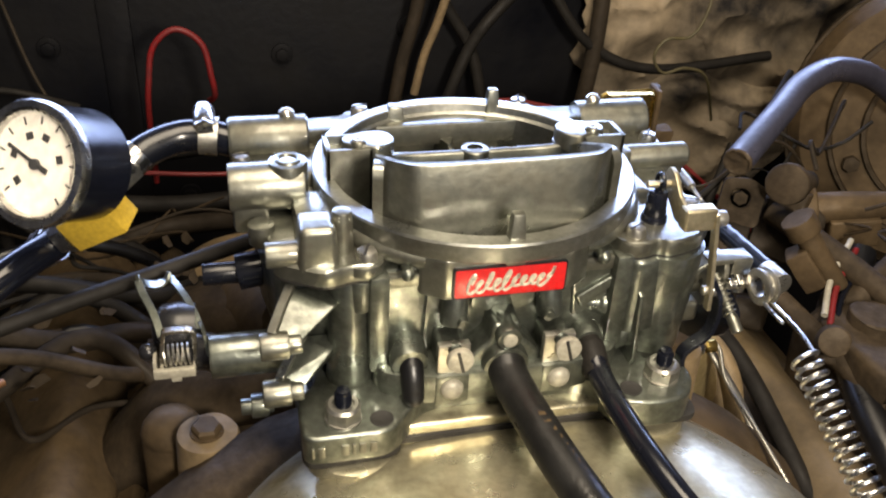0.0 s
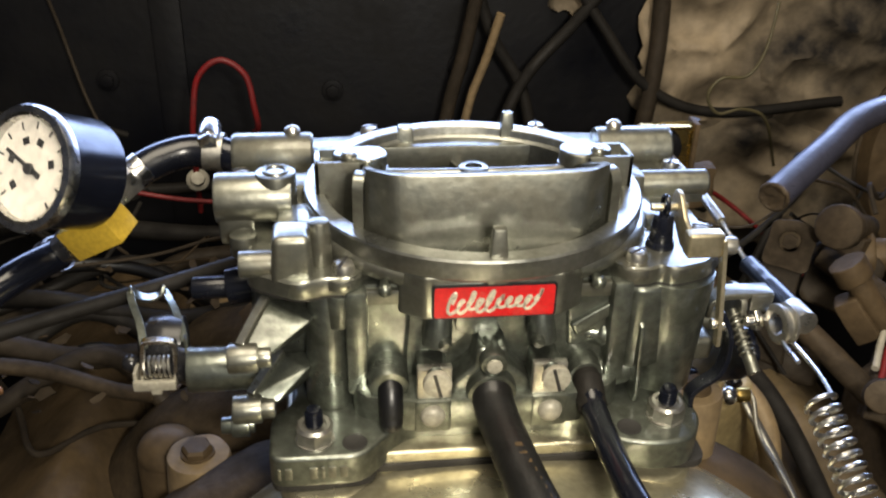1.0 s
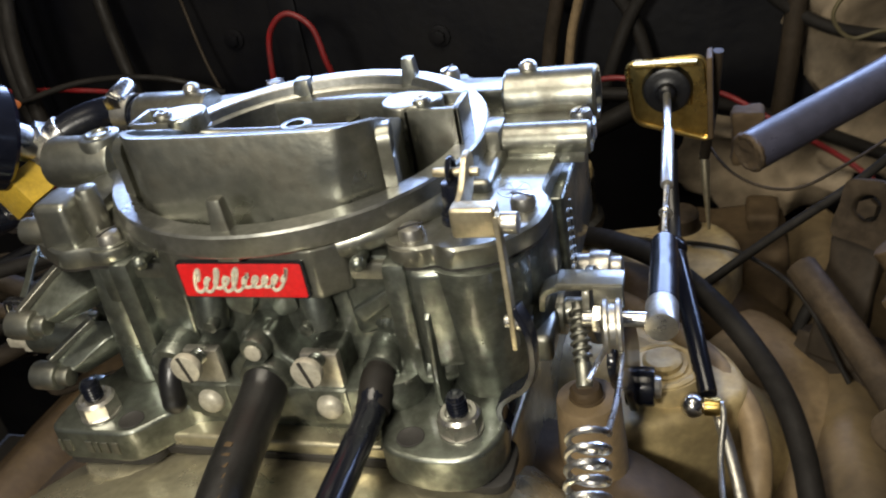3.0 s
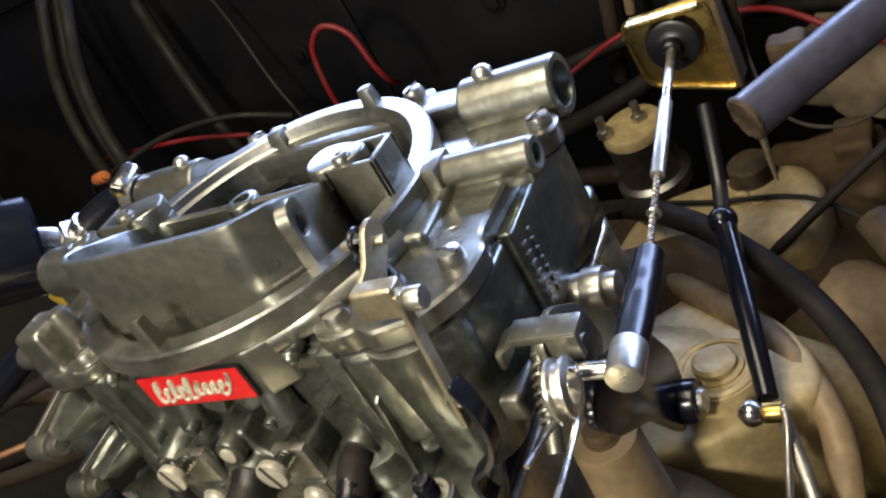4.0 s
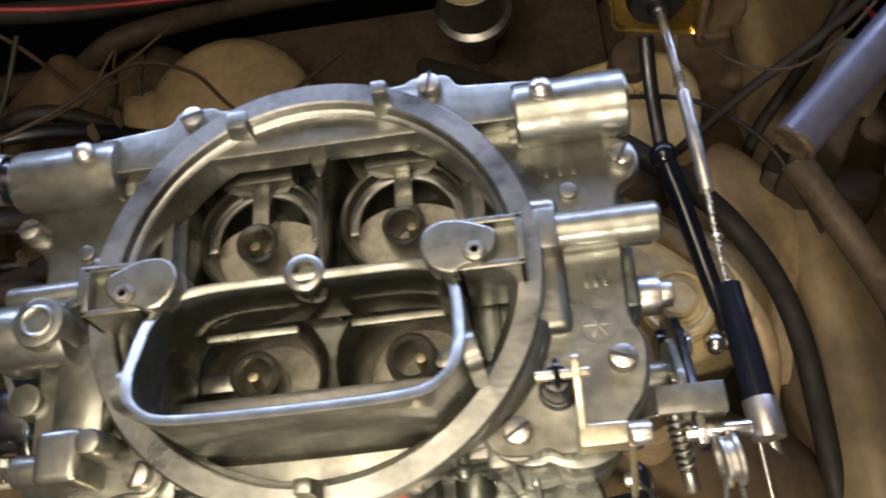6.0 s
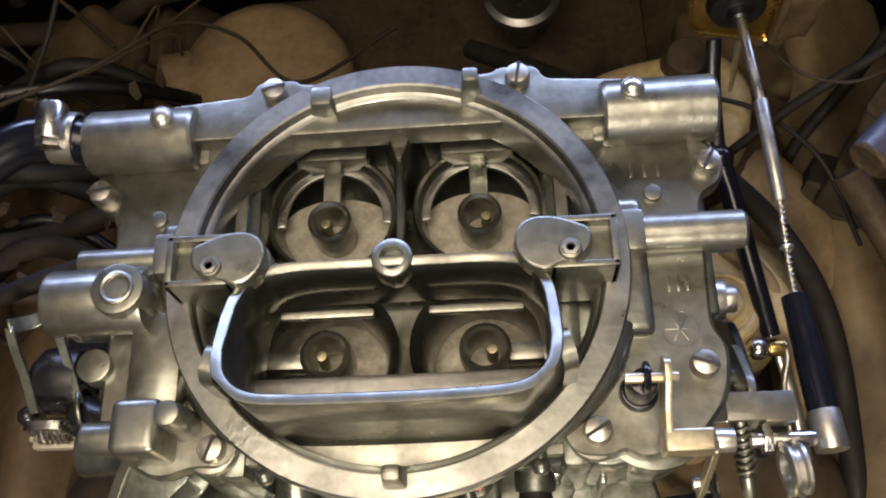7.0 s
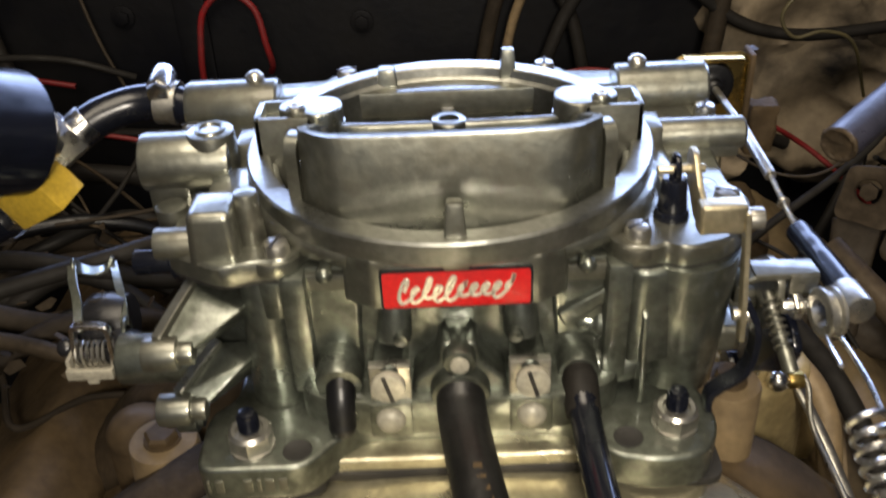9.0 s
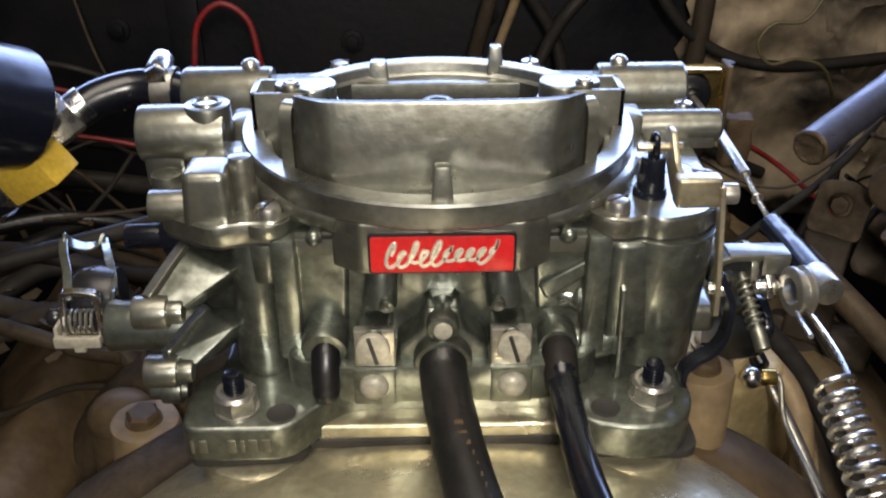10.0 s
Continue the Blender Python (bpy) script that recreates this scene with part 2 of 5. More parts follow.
def sweep(bm, pts, r, n=12, steps=8, rib=None, flat=1.0, closed_path=False, raw=False):
    """A tube along a smooth path; rib=(depth, spacing in samples); flat squeezes the section."""
    path = [V(p) for p in pts] if raw else smooth_path(pts, steps)
    tmp = bmesh.new()
    rings, up = [], None
    for i, p in enumerate(path):
        t = (path[min(i + 1, len(path) - 1)] - path[max(i - 1, 0)]).normalized()
        if up is None:
            up = t.orthogonal().normalized() if abs(t.z) > 0.9 else (V((0, 0, 1)) - t * t.z).normalized()
        up = (up - t * up.dot(t)).normalized()
        side = t.cross(up)
        rr = (r[min(int(i * len(r) / len(path)), len(r) - 1)] if isinstance(r, (list, tuple)) else r) + (rib[0] if rib and i % rib[1] == 0 else 0)
        rings.append([tmp.verts.new(p + side * math.cos(2 * math.pi * k / n) * rr + up * math.sin(2 * math.pi * k / n) * rr * flat) for k in range(n)])
    for a, b in zip(rings, rings[1:]):
        for k in range(n):
            tmp.faces.new((a[k], a[(k + 1) % n], b[(k + 1) % n], b[k]))
    tmp.faces.new(rings[0][::-1])
    tmp.faces.new(rings[-1])
    bmesh.ops.recalc_face_normals(tmp, faces=tmp.faces[:])
    return merge(bm, tmp)


def coil(bm, p, q, radius, wire, turns, n=6, per=16):
    m = axes_to(p, q)
    h = (V(q) - V(p)).length
    k = int(turns * per)
    pts = [m @ V((radius * math.cos(2 * math.pi * i / per), radius * math.sin(2 * math.pi * i / per), h * i / k)) for i in range(k + 1)]
    return sweep(bm, pts, wire, n=n, raw=True)


def torus(bm, c, axis, big, small, n=28, k=10):
    prof = [(big + small * math.cos(2 * math.pi * i / k), small * math.sin(2 * math.pi * i / k)) for i in range(k)]
    return lathe(bm, prof, c, axis, n=n, closed=True)


def strip(bm, pts, width, thick, across=(0, 0, 1), bev=0.25):
    """A bent flat strip: path pts, its width along across."""
    pts = smooth_path(pts, 5)
    tmp = bmesh.new()
    w = V(across).normalized()
    rings = []
    for i, p in enumerate(pts):
        t = (pts[min(i + 1, len(pts) - 1)] - pts[max(i - 1, 0)]).normalized()
        ww = (w - t * w.dot(t)).normalized()
        nn = t.cross(ww)
        rings.append([tmp.verts.new(p + ww * sx * width / 2 + nn * sy * thick / 2) for sx, sy in ((-1, -1), (1, -1), (1, 1), (-1, 1))])
    for a, b in zip(rings, rings[1:]):
        for k in range(4):
            tmp.faces.new((a[k], a[(k + 1) % 4], b[(k + 1) % 4], b[k]))
    tmp.faces.new(rings[0][::-1])
    tmp.faces.new(rings[-1])
    bmesh.ops.recalc_face_normals(tmp, faces=tmp.faces[:])
    if bev:
        bmesh.ops.bevel(tmp, geom=sharp_edges(tmp, 60), offset=bev, segments=1, affect="EDGES")
    return merge(bm, tmp)


def holed(bm, outer, centre, r, z0, z1, n=48):
    """A slab with outline outer (convex about centre) and a round hole."""
    tmp = bmesh.new()
    cx, cy = centre
    k = len(outer)

    def edge(a):
        d = (math.cos(a), math.sin(a))
        best = 1e9
        for i in range(k):
            (x0, y0), (x1, y1) = outer[i], outer[(i + 1) % k]
            ex, ey = x1 - x0, y1 - y0
            den = d[0] * ey - d[1] * ex
            if abs(den) < 1e-9:
                continue
            s = ((x0 - cx) * ey - (y0 - cy) * ex) / den
            u = ((x0 - cx) * d[1] - (y0 - cy) * d[0]) / den
            if s > 0 and -1e-6 <= u <= 1 + 1e-6:
                best = min(best, s)
        return best

    angles = sorted({2 * math.pi * i / n for i in range(n)} | {math.atan2(y - cy, x - cx) % (2 * math.pi) for x, y in outer})
    rows = []
    for a in angles:
        e, c, s = edge(a), math.cos(a), math.sin(a)
        rows.append([tmp.verts.new((cx + q * c, cy + q * s, z)) for q, z in ((e, z0), (e, z1), (r + 0.8, z1), (r, z1 - 0.8), (r, z0))])
    for i in range(len(rows)):
        a, b = rows[i], rows[(i + 1) % len(rows)]
        for j in range(5):
            tmp.faces.new((a[j], b[j], b[(j + 1) % 5], a[(j + 1) % 5]))
    bmesh.ops.recalc_face_normals(tmp, faces=tmp.faces[:])
    return merge(bm, tmp)


def grime(bm, amp=2.0, size=16.0, cuts=5):
    """Cuts a shape finely and roughens it, as rust and caked dirt do."""
    bmesh.ops.subdivide_edges(bm, edges=[e for e in bm.edges if e.calc_length() > size * 0.5], cuts=cuts, use_grid_fill=True)
    bmesh.ops.triangulate(bm, faces=[f for f in bm.faces if len(f.verts) > 4])
    bm.normal_update()
    for v in bm.verts:
        v.co += v.normal * amp * (noise.noise(v.co / size) + 0.5 * noise.noise(v.co / (size * 0.4)))
    return bm


def mesh_from(bm, name, mat, sharp=38):
    bmesh.ops.transform(bm, matrix=Matrix.Scale(0.001, 4), verts=bm.verts)
    for f in bm.faces:
        f.smooth = True
    for e in bm.edges:
        if len(e.link_faces) == 2 and e.calc_face_angle(0) > radians(sharp):
            e.smooth = False
    me = bpy.data.meshes.new(name)
    bm.to_mesh(me)
    bm.free()
    me.materials.append(mat)
    return me


def part(name, bm, mat, parent=None, label="", sharp=38):
    ob = new(name, mesh_from(bm, name, mat, sharp))
    if parent is not None:
        ob.parent = parent
        ob.matrix_parent_inverse = parent.matrix_world.inverted()
    if label:
        ob["label"] = label
    return ob


def thing(name, label, category, at=(0, 0, 0), group="", kind=""):
    ob = new(name)
    ob.empty_display_size = 0.02
    ob.location = V(at) * 0.001
    bpy.context.view_layer.update()
    return tagged(ob, label, category, group, kind)


B = bmesh.new

# ---- unseen garage shell, assumed round the car ----


def slab(name, a, b, mat, label):
    bm = B()
    box(bm, a, b, 0)
    return tagged(part(name, bm, mat), label, name.split("_")[0], kind="structure")


slab("floor", (-2600, -3000, -900), (2600, 2600, -800), CONCRETE, "oil-stained grey concrete garage floor")
slab("wall_north", (-2700, 2600, -900), (2700, 2700, 1900), PLASTER, "unseen plain plastered garage wall behind the car")
slab("wall_south", (-2700, -3100, -900), (2700, -3000, 1900), PLASTER, "unseen plain plastered garage wall before the car")
slab("wall_west", (-2700, -3000, -900), (-2600, 2600, 1900), PLASTER, "unseen plain plastered garage wall at one side")
slab("wall_east", (2600, -3000, -900), (2700, 2600, 1900), PLASTER, "unseen plain plastered garage wall at the other side")
slab("ceiling", (-2700, -3100, 1900), (2700, 2700, 2000), PLASTER, "unseen plain plastered garage ceiling")

# ---- engine bay shell ----
bm = B()
box(bm, (-720, 336, -420), (720, 352, 135), 3)
box(bm, (-720, 324, 128), (720, 352, 150), 6)
firewall = tagged(part("firewall", bm, FIREWALL), "black painted steel firewall, dusty and scuffed", "firewall", kind="structure")
for x in (-420, -180, 260):
    bm = B()
    box(bm, (x, 333, -400), (x + 22, 338, 120), 2)
    part("firewall_rib", bm, FIREWALL, firewall)
for x, z in ((-54, 2), (-215, 12), (-300, -60), (10, -90), (40, 20), (-130, -110), (-420, 40)):
    bm = B()
    hexa(bm, (x, 337, z), (x, 331, z), 5)
    cyl(bm, (x, 337, z), (x, 334, z), 8)
    part("firewall_bolt", bm, FIREWALL, firewall, "dull dusty bolt head")
for name, s in (("fender_west", -1), ("fender_east", 1)):
    bm = B()
    box(bm, (s * 640, -760, -420), (s * 655, 340, 60), 4)
    box(bm, (s * 600, -760, 45), (s * 720, 340, 62), 5)
    tagged(part(name, bm, BAYPAINT), "dark painted inner fender of the engine bay", "fender", kind="structure")
bm = B()
box(bm, (-640, -770, -420), (640, -745, 20), 4)
tagged(part("radiator_support", bm, BAYPAINT), "dark painted panel closing the engine bay's front", "panel", kind="structure")
bm = B()
box(bm, (-640, -745, -440), (640, 336, -420), 3)
tagged(part("bay_floor", bm, BAYPAINT), "dark greasy tray under the engine", "tray", kind="structure")

# worn insulation on the firewall
rnd = random.Random(4)


UPRIGHT = Matrix(((1, 0, 0, 0), (0, 0, -1, 0), (0, 1, 0, 0), (0, 0, 0, 1)))


def lumpy(cx, cz, rx, rz, d, amp):
    """A crumpled sheet standing before the firewall."""
    bm = B()
    n, rings = 56, 16
    rows = []
    for k in range(rings + 1):
        t = k / rings
        row = []
        for i in range(n):
            a = 2 * math.pi * i / n
            w = 1 + 0.28 * noise.noise(V((cx * 0.1, 2 * math.cos(a), 2 * math.sin(a)))) + 0.1 * noise.noise(V((cz * 0.1, 7 * math.cos(a), 7 * math.sin(a))))
            x, z = cx + rx * t * w * math.cos(a), cz + rz * t * w * math.sin(a)
            p = V((x, z, 0))
            f = amp * (noise.noise(p / 38) + 1.1 * (1 - abs(noise.noise(V((x * 0.8 + z * 0.5, z * 0.9 - x * 0.5, cx)) / 44))) ** 4 + 0.1 * noise.noise(p / 12))
            row.append(bm.verts.new((x, d - f - 4 + (9 if k == rings else 0), z)))
        rows.append(row)
    for a, b in zip(rows, rows[1:]):
        for i in range(n):
            bm.faces.new((a[i], a[(i + 1) % n], b[(i + 1) % n], b[i]))
    bmesh.ops.remove_doubles(bm, verts=bm.verts[:], dist=0.01)
    bmesh.ops.recalc_face_normals(bm, faces=bm.faces[:])
    return bm


for cx, cz, rx, rz, d in ((122, 84, 22, 26, 331), (235, 22, 66, 80, 324), (340, 40, 75, 110, 318), (290, -75, 90, 55, 314), (160, -100, 60, 40, 322)):
    tagged(part("insulation_pad", lumpy(cx, cz, rx, rz, d, 12), PATCH, sharp=80), "torn dusty tan insulation pad on the black firewall", "insulation", group="firewall insulation")

# ---- engine ----
engine = thing("engine_block", "greasy dark iron engine block under the manifold", "engine", (0, 0, -300))
bm = B()
box(bm, (-120, -260, -420), (120, 260, -120), 10)
part("block", bm, DUST, engine)
for s in (-1, 1):
    bm = B()
    box(bm, (-45, -250, -60), (45, 250, 40), 8, Matrix.Translation((s * 150, 0, -160)) @ Matrix.Rotation(radians(s * 40), 4, "Y"))
    part("cylinder_head", bm, DUST, engine)


def valve_cover(s):
    cover = thing("valve_cover", "dusty brown painted valve cover along the engine's side", "valve cover", (s * 205, 0, -150), "valve covers")
    m = Matrix.Translation((s * 208, 0, -118)) @ Matrix.Rotation(radians(s * 38), 4, "Y")
    bm = B()
    box(bm, (-42, -235, -22), (42, 235, 22), 14, m, seg=4)
    box(bm, (-50, -245, -28), (50, 245, -20), 2, m)
    part("cover", grime(bm, 3, 30, 4), RUST if s < 0 else COVER, cover, sharp=70)
    for y in (-200, -70, 70, 200):
        bm = B()
        p = m @ V((-44 * s, y, -20))
        hexa(bm, p, m @ V((-44 * s, y, -10)), 6)
        part("bolt", bm, DUST, cover)
    return cover


valve_cover(-1)
valve_cover(1)

# ---- intake manifold ----
manifold = thing("intake_manifold", "weathered cast aluminium intake manifold under the carburetor", "intake manifold", (0, 0, -120))
bm = B()
pad = rounded([(-76, -70), (-40, -68), (40, -68), (76, -70), (78, 86), (-78, 86)], 14)
prism(bm, pad, -60, -5, 3, seg=3)
for x in (-60, 60):
    cyl(bm, (x, -68, -60), (x, -68, -5.2), 21, 17, n=36, bev=2)
part("carburetor_pad", bm, MANIFOLD, manifold)
bm = B()
prism(bm, rounded([(-42, -71), (42, -71), (46, -58), (-46, -58)], 3), -8, 3, 2.2, seg=3)
part("pad_lip", bm, MANIFOLD, manifold)
bm = B()
lathe(bm, [(0, -1), (50, -2.2), (72, -4.5), (92, -9), (108, -16), (120, -25), (130, -38), (137, -56), (141, -80), (142, -140)], (0, -139, 0), n=96)
part("plenum", bm, MANIFOLD, manifold, sharp=60)
bm = B()
box(bm, (-110, -120, -150), (110, 120, -60), 12)
part("valley", bm, DUST, manifold)
for s in (-1, 1):
    for y, fwd in ((-95, -40), (-35, -20), (40, 20), (105, 50)):
        bm = B()
        sweep(bm, [(s * 40, y * 0.6, -50), (s * 90, y * 0.85, -58), (s * 135, y + fwd * 0.3, -84), (s * 165, y + fwd * 0.5, -125)], 27, n=22, flat=0.85)
        bm = grime(bm, 1.4, 24, 1)
        part("runner", bm, (RUNNER if y == 40 else RUST) if s > 0 else DUST, manifold, "dusty cast runner")
bm = B()
prism(bm, rounded([(40, 104), (84, 92), (112, 74), (136, 52), (148, 34), (152, 18), (140, 6), (112, -6), (40, -30)], 13), -110, -43, 10, taper=0.97, seg=5)
part("shelf", grime(bm, 0.5, 22, 1), RUNNER, manifold, "pale dusty cast shelf over the runners", 70)
bm = B()
sweep(bm, [(46, 96, -40), (82, 82, -41), (110, 63, -43), (134, 40, -46), (150, 14, -54), (152, -8, -76), (150, -20, -110)], 5.5, n=16)
part("shelf_edge", grime(bm, 0.5, 18, 1), TAN, manifold, "rounded edge of the pale shelf", 70)
for x, y, z, r in ((-117, -11, -43, 13.5), (96, -28, -9, 11), (117, 22, -35, 15.5)):
    bm = B()
    cyl(bm, (x, y, -130), (x, y, z), r * 1.3, r, bev=2)
    if y > 0:
        torus(bm, (x, y, z - 0.8), (0, 0, 1), r * 0.84, 1.7, 36, 8)
    bm = grime(bm, 0.9, 14, 2)
    part("bolt_boss", bm, RUNNER if y > 0 else TAN, manifold)
    bm = B()
    cyl(bm, (x, y, z - 0.5), (x, y, z + 1.0), r * (0.62 if y > 0 else 0.55))
    lathe(bm, [(r * 0.5, 0), (r * 0.5, 3.2), (r * 0.42, 4.4), (r * 0.2, 4.6), (0, 4.2)], (x, y, z), n=6 if x < 0 else 24)
    part("boss_bolt", grime(bm, 0.5, 6, 1), RUNNER if y > 0 else RUST, manifold, "dusty worn bolt head")
bm = B()
cyl(bm, (-134, 9, -120), (-134, 9, -58), 15, 14, bev=2)
ball(bm, (-134, 9, -58), 14.2, 0.8)
sweep(bm, [(-70, 60, -40), (-95, 100, -60), (-110, 140, -100)], 22)
part("water_neck", bm, RUST, manifold)

# ---- carburetor ----
carb = thing("carburetor", "four-barrel cast aluminium carburetor with an open round air horn", "carburetor", (0, 0, -5))

# gasket and flange
bm = B()
for s in (-1, 1):
    prism(bm, rounded([(s * 42, -78), (s * 80, -80), (s * 80, -58), (s * 42, -58)], 7), -5, -1.5, 0.6)
prism(bm, rounded([(-74, -72), (74, -72), (74, 76), (-74, 76)], 10), -5, -1.6, 0.6)
part("gasket", bm, GASKET, carb, "black base gasket")
bm = B()
prism(bm, rounded([(-80, -81), (-47, -81), (-38, -70), (-30, -63), (30, -63), (37, -66), (42, -80), (58, -84), (72, -82), (79, -70), (76, -52), (70, -40), (72, 40), (80, 56), (78, 80), (44, 80), (36, 70), (-36, 70), (-44, 80), (-78, 80), (-80, 56), (-72, 40), (-72, -50), (-80, -56)], 6), -1.5, 11.5, 1.6, seg=3)
part("base_flange", bm, CAST_BODY, carb)
for x, y in ((-64, -71), (65, -69), (-64, 68), (64, 68)):
    bm = B()
    cyl(bm, (x, y, 11), (x, y, 12.4), 7.0, bev=0.4)
    hexa(bm, (x, y, 11.8), (x, y, 18), 7.0, 0.9)
    lathe(bm, [(6.6, 17.6), (5.6, 18.7), (4.2, 18.7), (3.8, 18)], (x, y, 0), n=24)
    nut = part("mounting_nut", bm, STEEL, carb, "bright zinc hex nut")
    bm = B()
    cyl(bm, (x, y, 10), (x, y, 25.5), 3.1, 2.7, bev=1.3)
    for k in range(5):
        torus(bm, (x, y, 19.0 + 1.1 * k), (0, 0, 1), 2.9, 0.4, 18, 6)
    part("stud", bm, GLOSSY, nut, "dark oily threaded stud")
for x in (-50, 50):
    bm = B()
    # Dark dished disc on the flange, painting the shade inside a bolt hole.
    lathe(bm, [(3.9, 11.2), (4.5, 11.75), (4.1, 11.9), (3.5, 11.62), (0, 11.58)], (x, -74, 0), n=28)
    part("flange_hole", bm, GASKET, carb, "dark disc painting the depth of an unused bolt hole")

# throttle body and bowls: solid castings below the cover
bm = B()
prism(bm, rounded([(-50, -60), (-32, -66), (32, -66), (50, -60), (50, 64), (-50, 64)], 8), 8, 22, 2)
part("throttle_body", bm, CAST_BODY, carb)
for a, b in (((-46, -50, 10), (46, -43.5, 62)), ((-50, 52, 10), (50, 62, 66)), ((-52, -56, 18), (-44, 60, 62)), ((44, -56, 18), (52, 60, 62))):
    bm = B()
    box(bm, a, b, 2.5)
    part("body_wall", bm, CAST_BODY, carb)

TOX_FLIP = Matrix(((0, 0, 1, 0), (-1, 0, 0, 0), (0, 1, 0, 0), (0, 0, 0, 1)))
# left bowl
bm = B()
prism(bm, rounded([(-84, -36), (-66, -42), (-50, -52), (-50, 50), (-90, 50), (-90, 0)], 6), 24, 59.4, 2.4, seg=3)
cyl(bm, (-58, -46, 11), (-58, -46, 60), 9.5, 7.0, n=40, bev=1.5)
cyl(bm, (-54, -48, 46), (-54, -48, 59.4), 6.5, bev=1)
part("fuel_bowl", bm, CAST_BODY, carb)
# right bowl
bm = B()
prism(bm, rounded([(50, -56), (62, -56), (84, -46), (90, -30), (90, 46), (50, 50)], 8), 24, 59.4, 2.4, seg=3)
cyl(bm, (70, -41, 10), (70, -41, 59.4), 13.5, 16.5, n=48)
cyl(bm, (54, -48, 42), (54, -48, 59.4), 6.8, bev=1)
box(bm, (84, -14, 25), (92.5, 42, 60.4), 1.6, seg=3)
prism(bm, [(44, 10), (59, 10), (61, 16), (58, 44), (54, 46), (44, 46)], 55.2, 57.2, 0.8, TOX_FLIP)
part("fuel_bowl", bm, CAST_BODY, carb)

# front casting details between the bowls
for s in (-1, 1):
    bm = B()
    box(bm, (s * 14.8, -66.5, 8), (s * 28.0, -46, 21.6), 0.9)
    part("rivet_pad", bm, CAST_BODY, carb)
    bm = B()
    cyl(bm, (s * 18, -51, 56), (s * 19.5, -55, 38), 4.4, 5.6, bev=1.5)
    cyl(bm, (s * 17, -54, 42), (s * 17, -61, 41), 2.6, 2.3, bev=0.6)
    part("idle_passage", bm, CAST_BODY, carb)
    bm = B()
    prism(bm, rounded([(s * 28, 58.6), (s * 51, 58.6), (s * 51, 30 if s < 0 else 40), (s * 44, 24 if s < 0 else 36), (s * 30, 24 if s < 0 else 32)], 3), 40, 51, 2.2, UPRIGHT, seg=3)
    part("side_panel", bm, CAST_BODY, carb, sharp=50)
    bm = B()
    prism(bm, rounded([(s * 1, 51), (s * 12, 51), (s * 13, 44), (s * 5, 41)], 2.5), 44, 54, 1.8, UPRIGHT, seg=3)
    part("cast_web", bm, CAST_BODY, carb)
bm = B()
prism(bm, rounded([(-5.5, 41), (5.5, 41), (6.5, 33), (10, 30), (14.4, 26), (14.4, 8), (-14.4, 8), (-14.4, 26), (-10, 30), (-6.5, 33)], 2.2), 44, 62, 1.6, UPRIGHT, seg=3)
cyl(bm, (0, -54, 37), (0, -66.5, 36.2), 5.0, bev=1.4)
cyl(bm, (0, -54, 24.5), (0, -66, 22.8), 9.2, bev=2)
part("port_boss", bm, CAST_BODY, carb)
bm = B()
cyl(bm, (37, -46, 24), (37, -57, 22.8), 6.4, bev=1.6)
part("port_boss", bm, CAST_BODY, carb)
bm = B()
cyl(bm, (-37, -44, 28), (-37, -61.5, 25), 7.4, bev=2)
box(bm, (-44, -58, 9), (-30, -46, 26), 2.5, seg=3)
part("port_boss", bm, CAST_BODY, carb)
bm = B()
sweep(bm, [(30, -42, 39), (42, -45, 36), (50, -46, 37), (62, -42, 40)], [5, 7, 8, 8, 7], n=24, flat=0.8)
sweep(bm, [(32, -44, 22), (44, -48, 20), (52, -48, 20), (64, -44, 22)], [6, 6.5, 7, 7, 6.5], n=24)
prism(bm, rounded([(30, 43), (46, 53), (48, 49), (33, 38)], 1.5), 44, 53, 1.2, UPRIGHT, seg=3)
part("pump_passage", grime(bm, 0.5, 9, 1), CAST_BODY, carb, "smooth cast pump passage", 70)
bm = B()
cyl(bm, (0, -66, 36.2), (0, -67.4, 36.2), 2.9)
part("port_plug", bm, PALE, carb, "small round brass plug")
for s in (-1, 1):
    bm = B()
    x = s * 21
    box(bm, (x - 5.4, -62, 20), (x + 5.4, -46, 33.4), 2.0, seg=3)
    part("screw_lug", bm, CAST_BODY, carb)
    bm = B()
    box(bm, (x - 6.3, -65, 21.9), (x + 6.3, -61.4, 35.2), 0.7)
    part("screw_plate", bm, STEEL, carb, "square bright pad round the screw")
    bm = B()
    cyl(bm, (x, -74.4, 34.6), (x, -71.6, 34.6), 5.1, n=32, bev=0.6)
    screw = part("mixture_screw", bm, PALE, carb, "slotted idle mixture screw")
    bm = B()
    # A raised dark bar paints the slot's shade onto the head.
    box(bm, (-0.6, -74.65, -4.9), (0.6, -74.2, 4.9), 0, Matrix.Translation((x, 0, 34.6)) @ Matrix.Rotation(radians(-15 - s), 4, "Y"))
    part("slot", bm, GASKET, screw, "dark bar painting the screw slot's depth")
    bm = B()
    cyl(bm, (x, -71.8, 34.2), (x, -60, 33.0), 1.6, bev=0)
    part("shank", bm, CAST_BODY, screw, "dull threaded shank")
    bm = B()
    coil(bm, (x, -71.6, 34.2), (x, -65, 33.6), 2.4, 0.45, 5)
    part("screw_spring", bm, CAST_BODY, screw)
    bm = B()
    lathe(bm, [(4.6, 0), (4.6, 0.6), (3.9, 2.0), (2.2, 2.9), (0, 3.1)], (s * 21.6, -66.4, 15.6), (0, -1, 0), n=28)
    part("rivet", bm, PALE, carb, "domed dull rivet head")
# vacuum cap
bm = B()
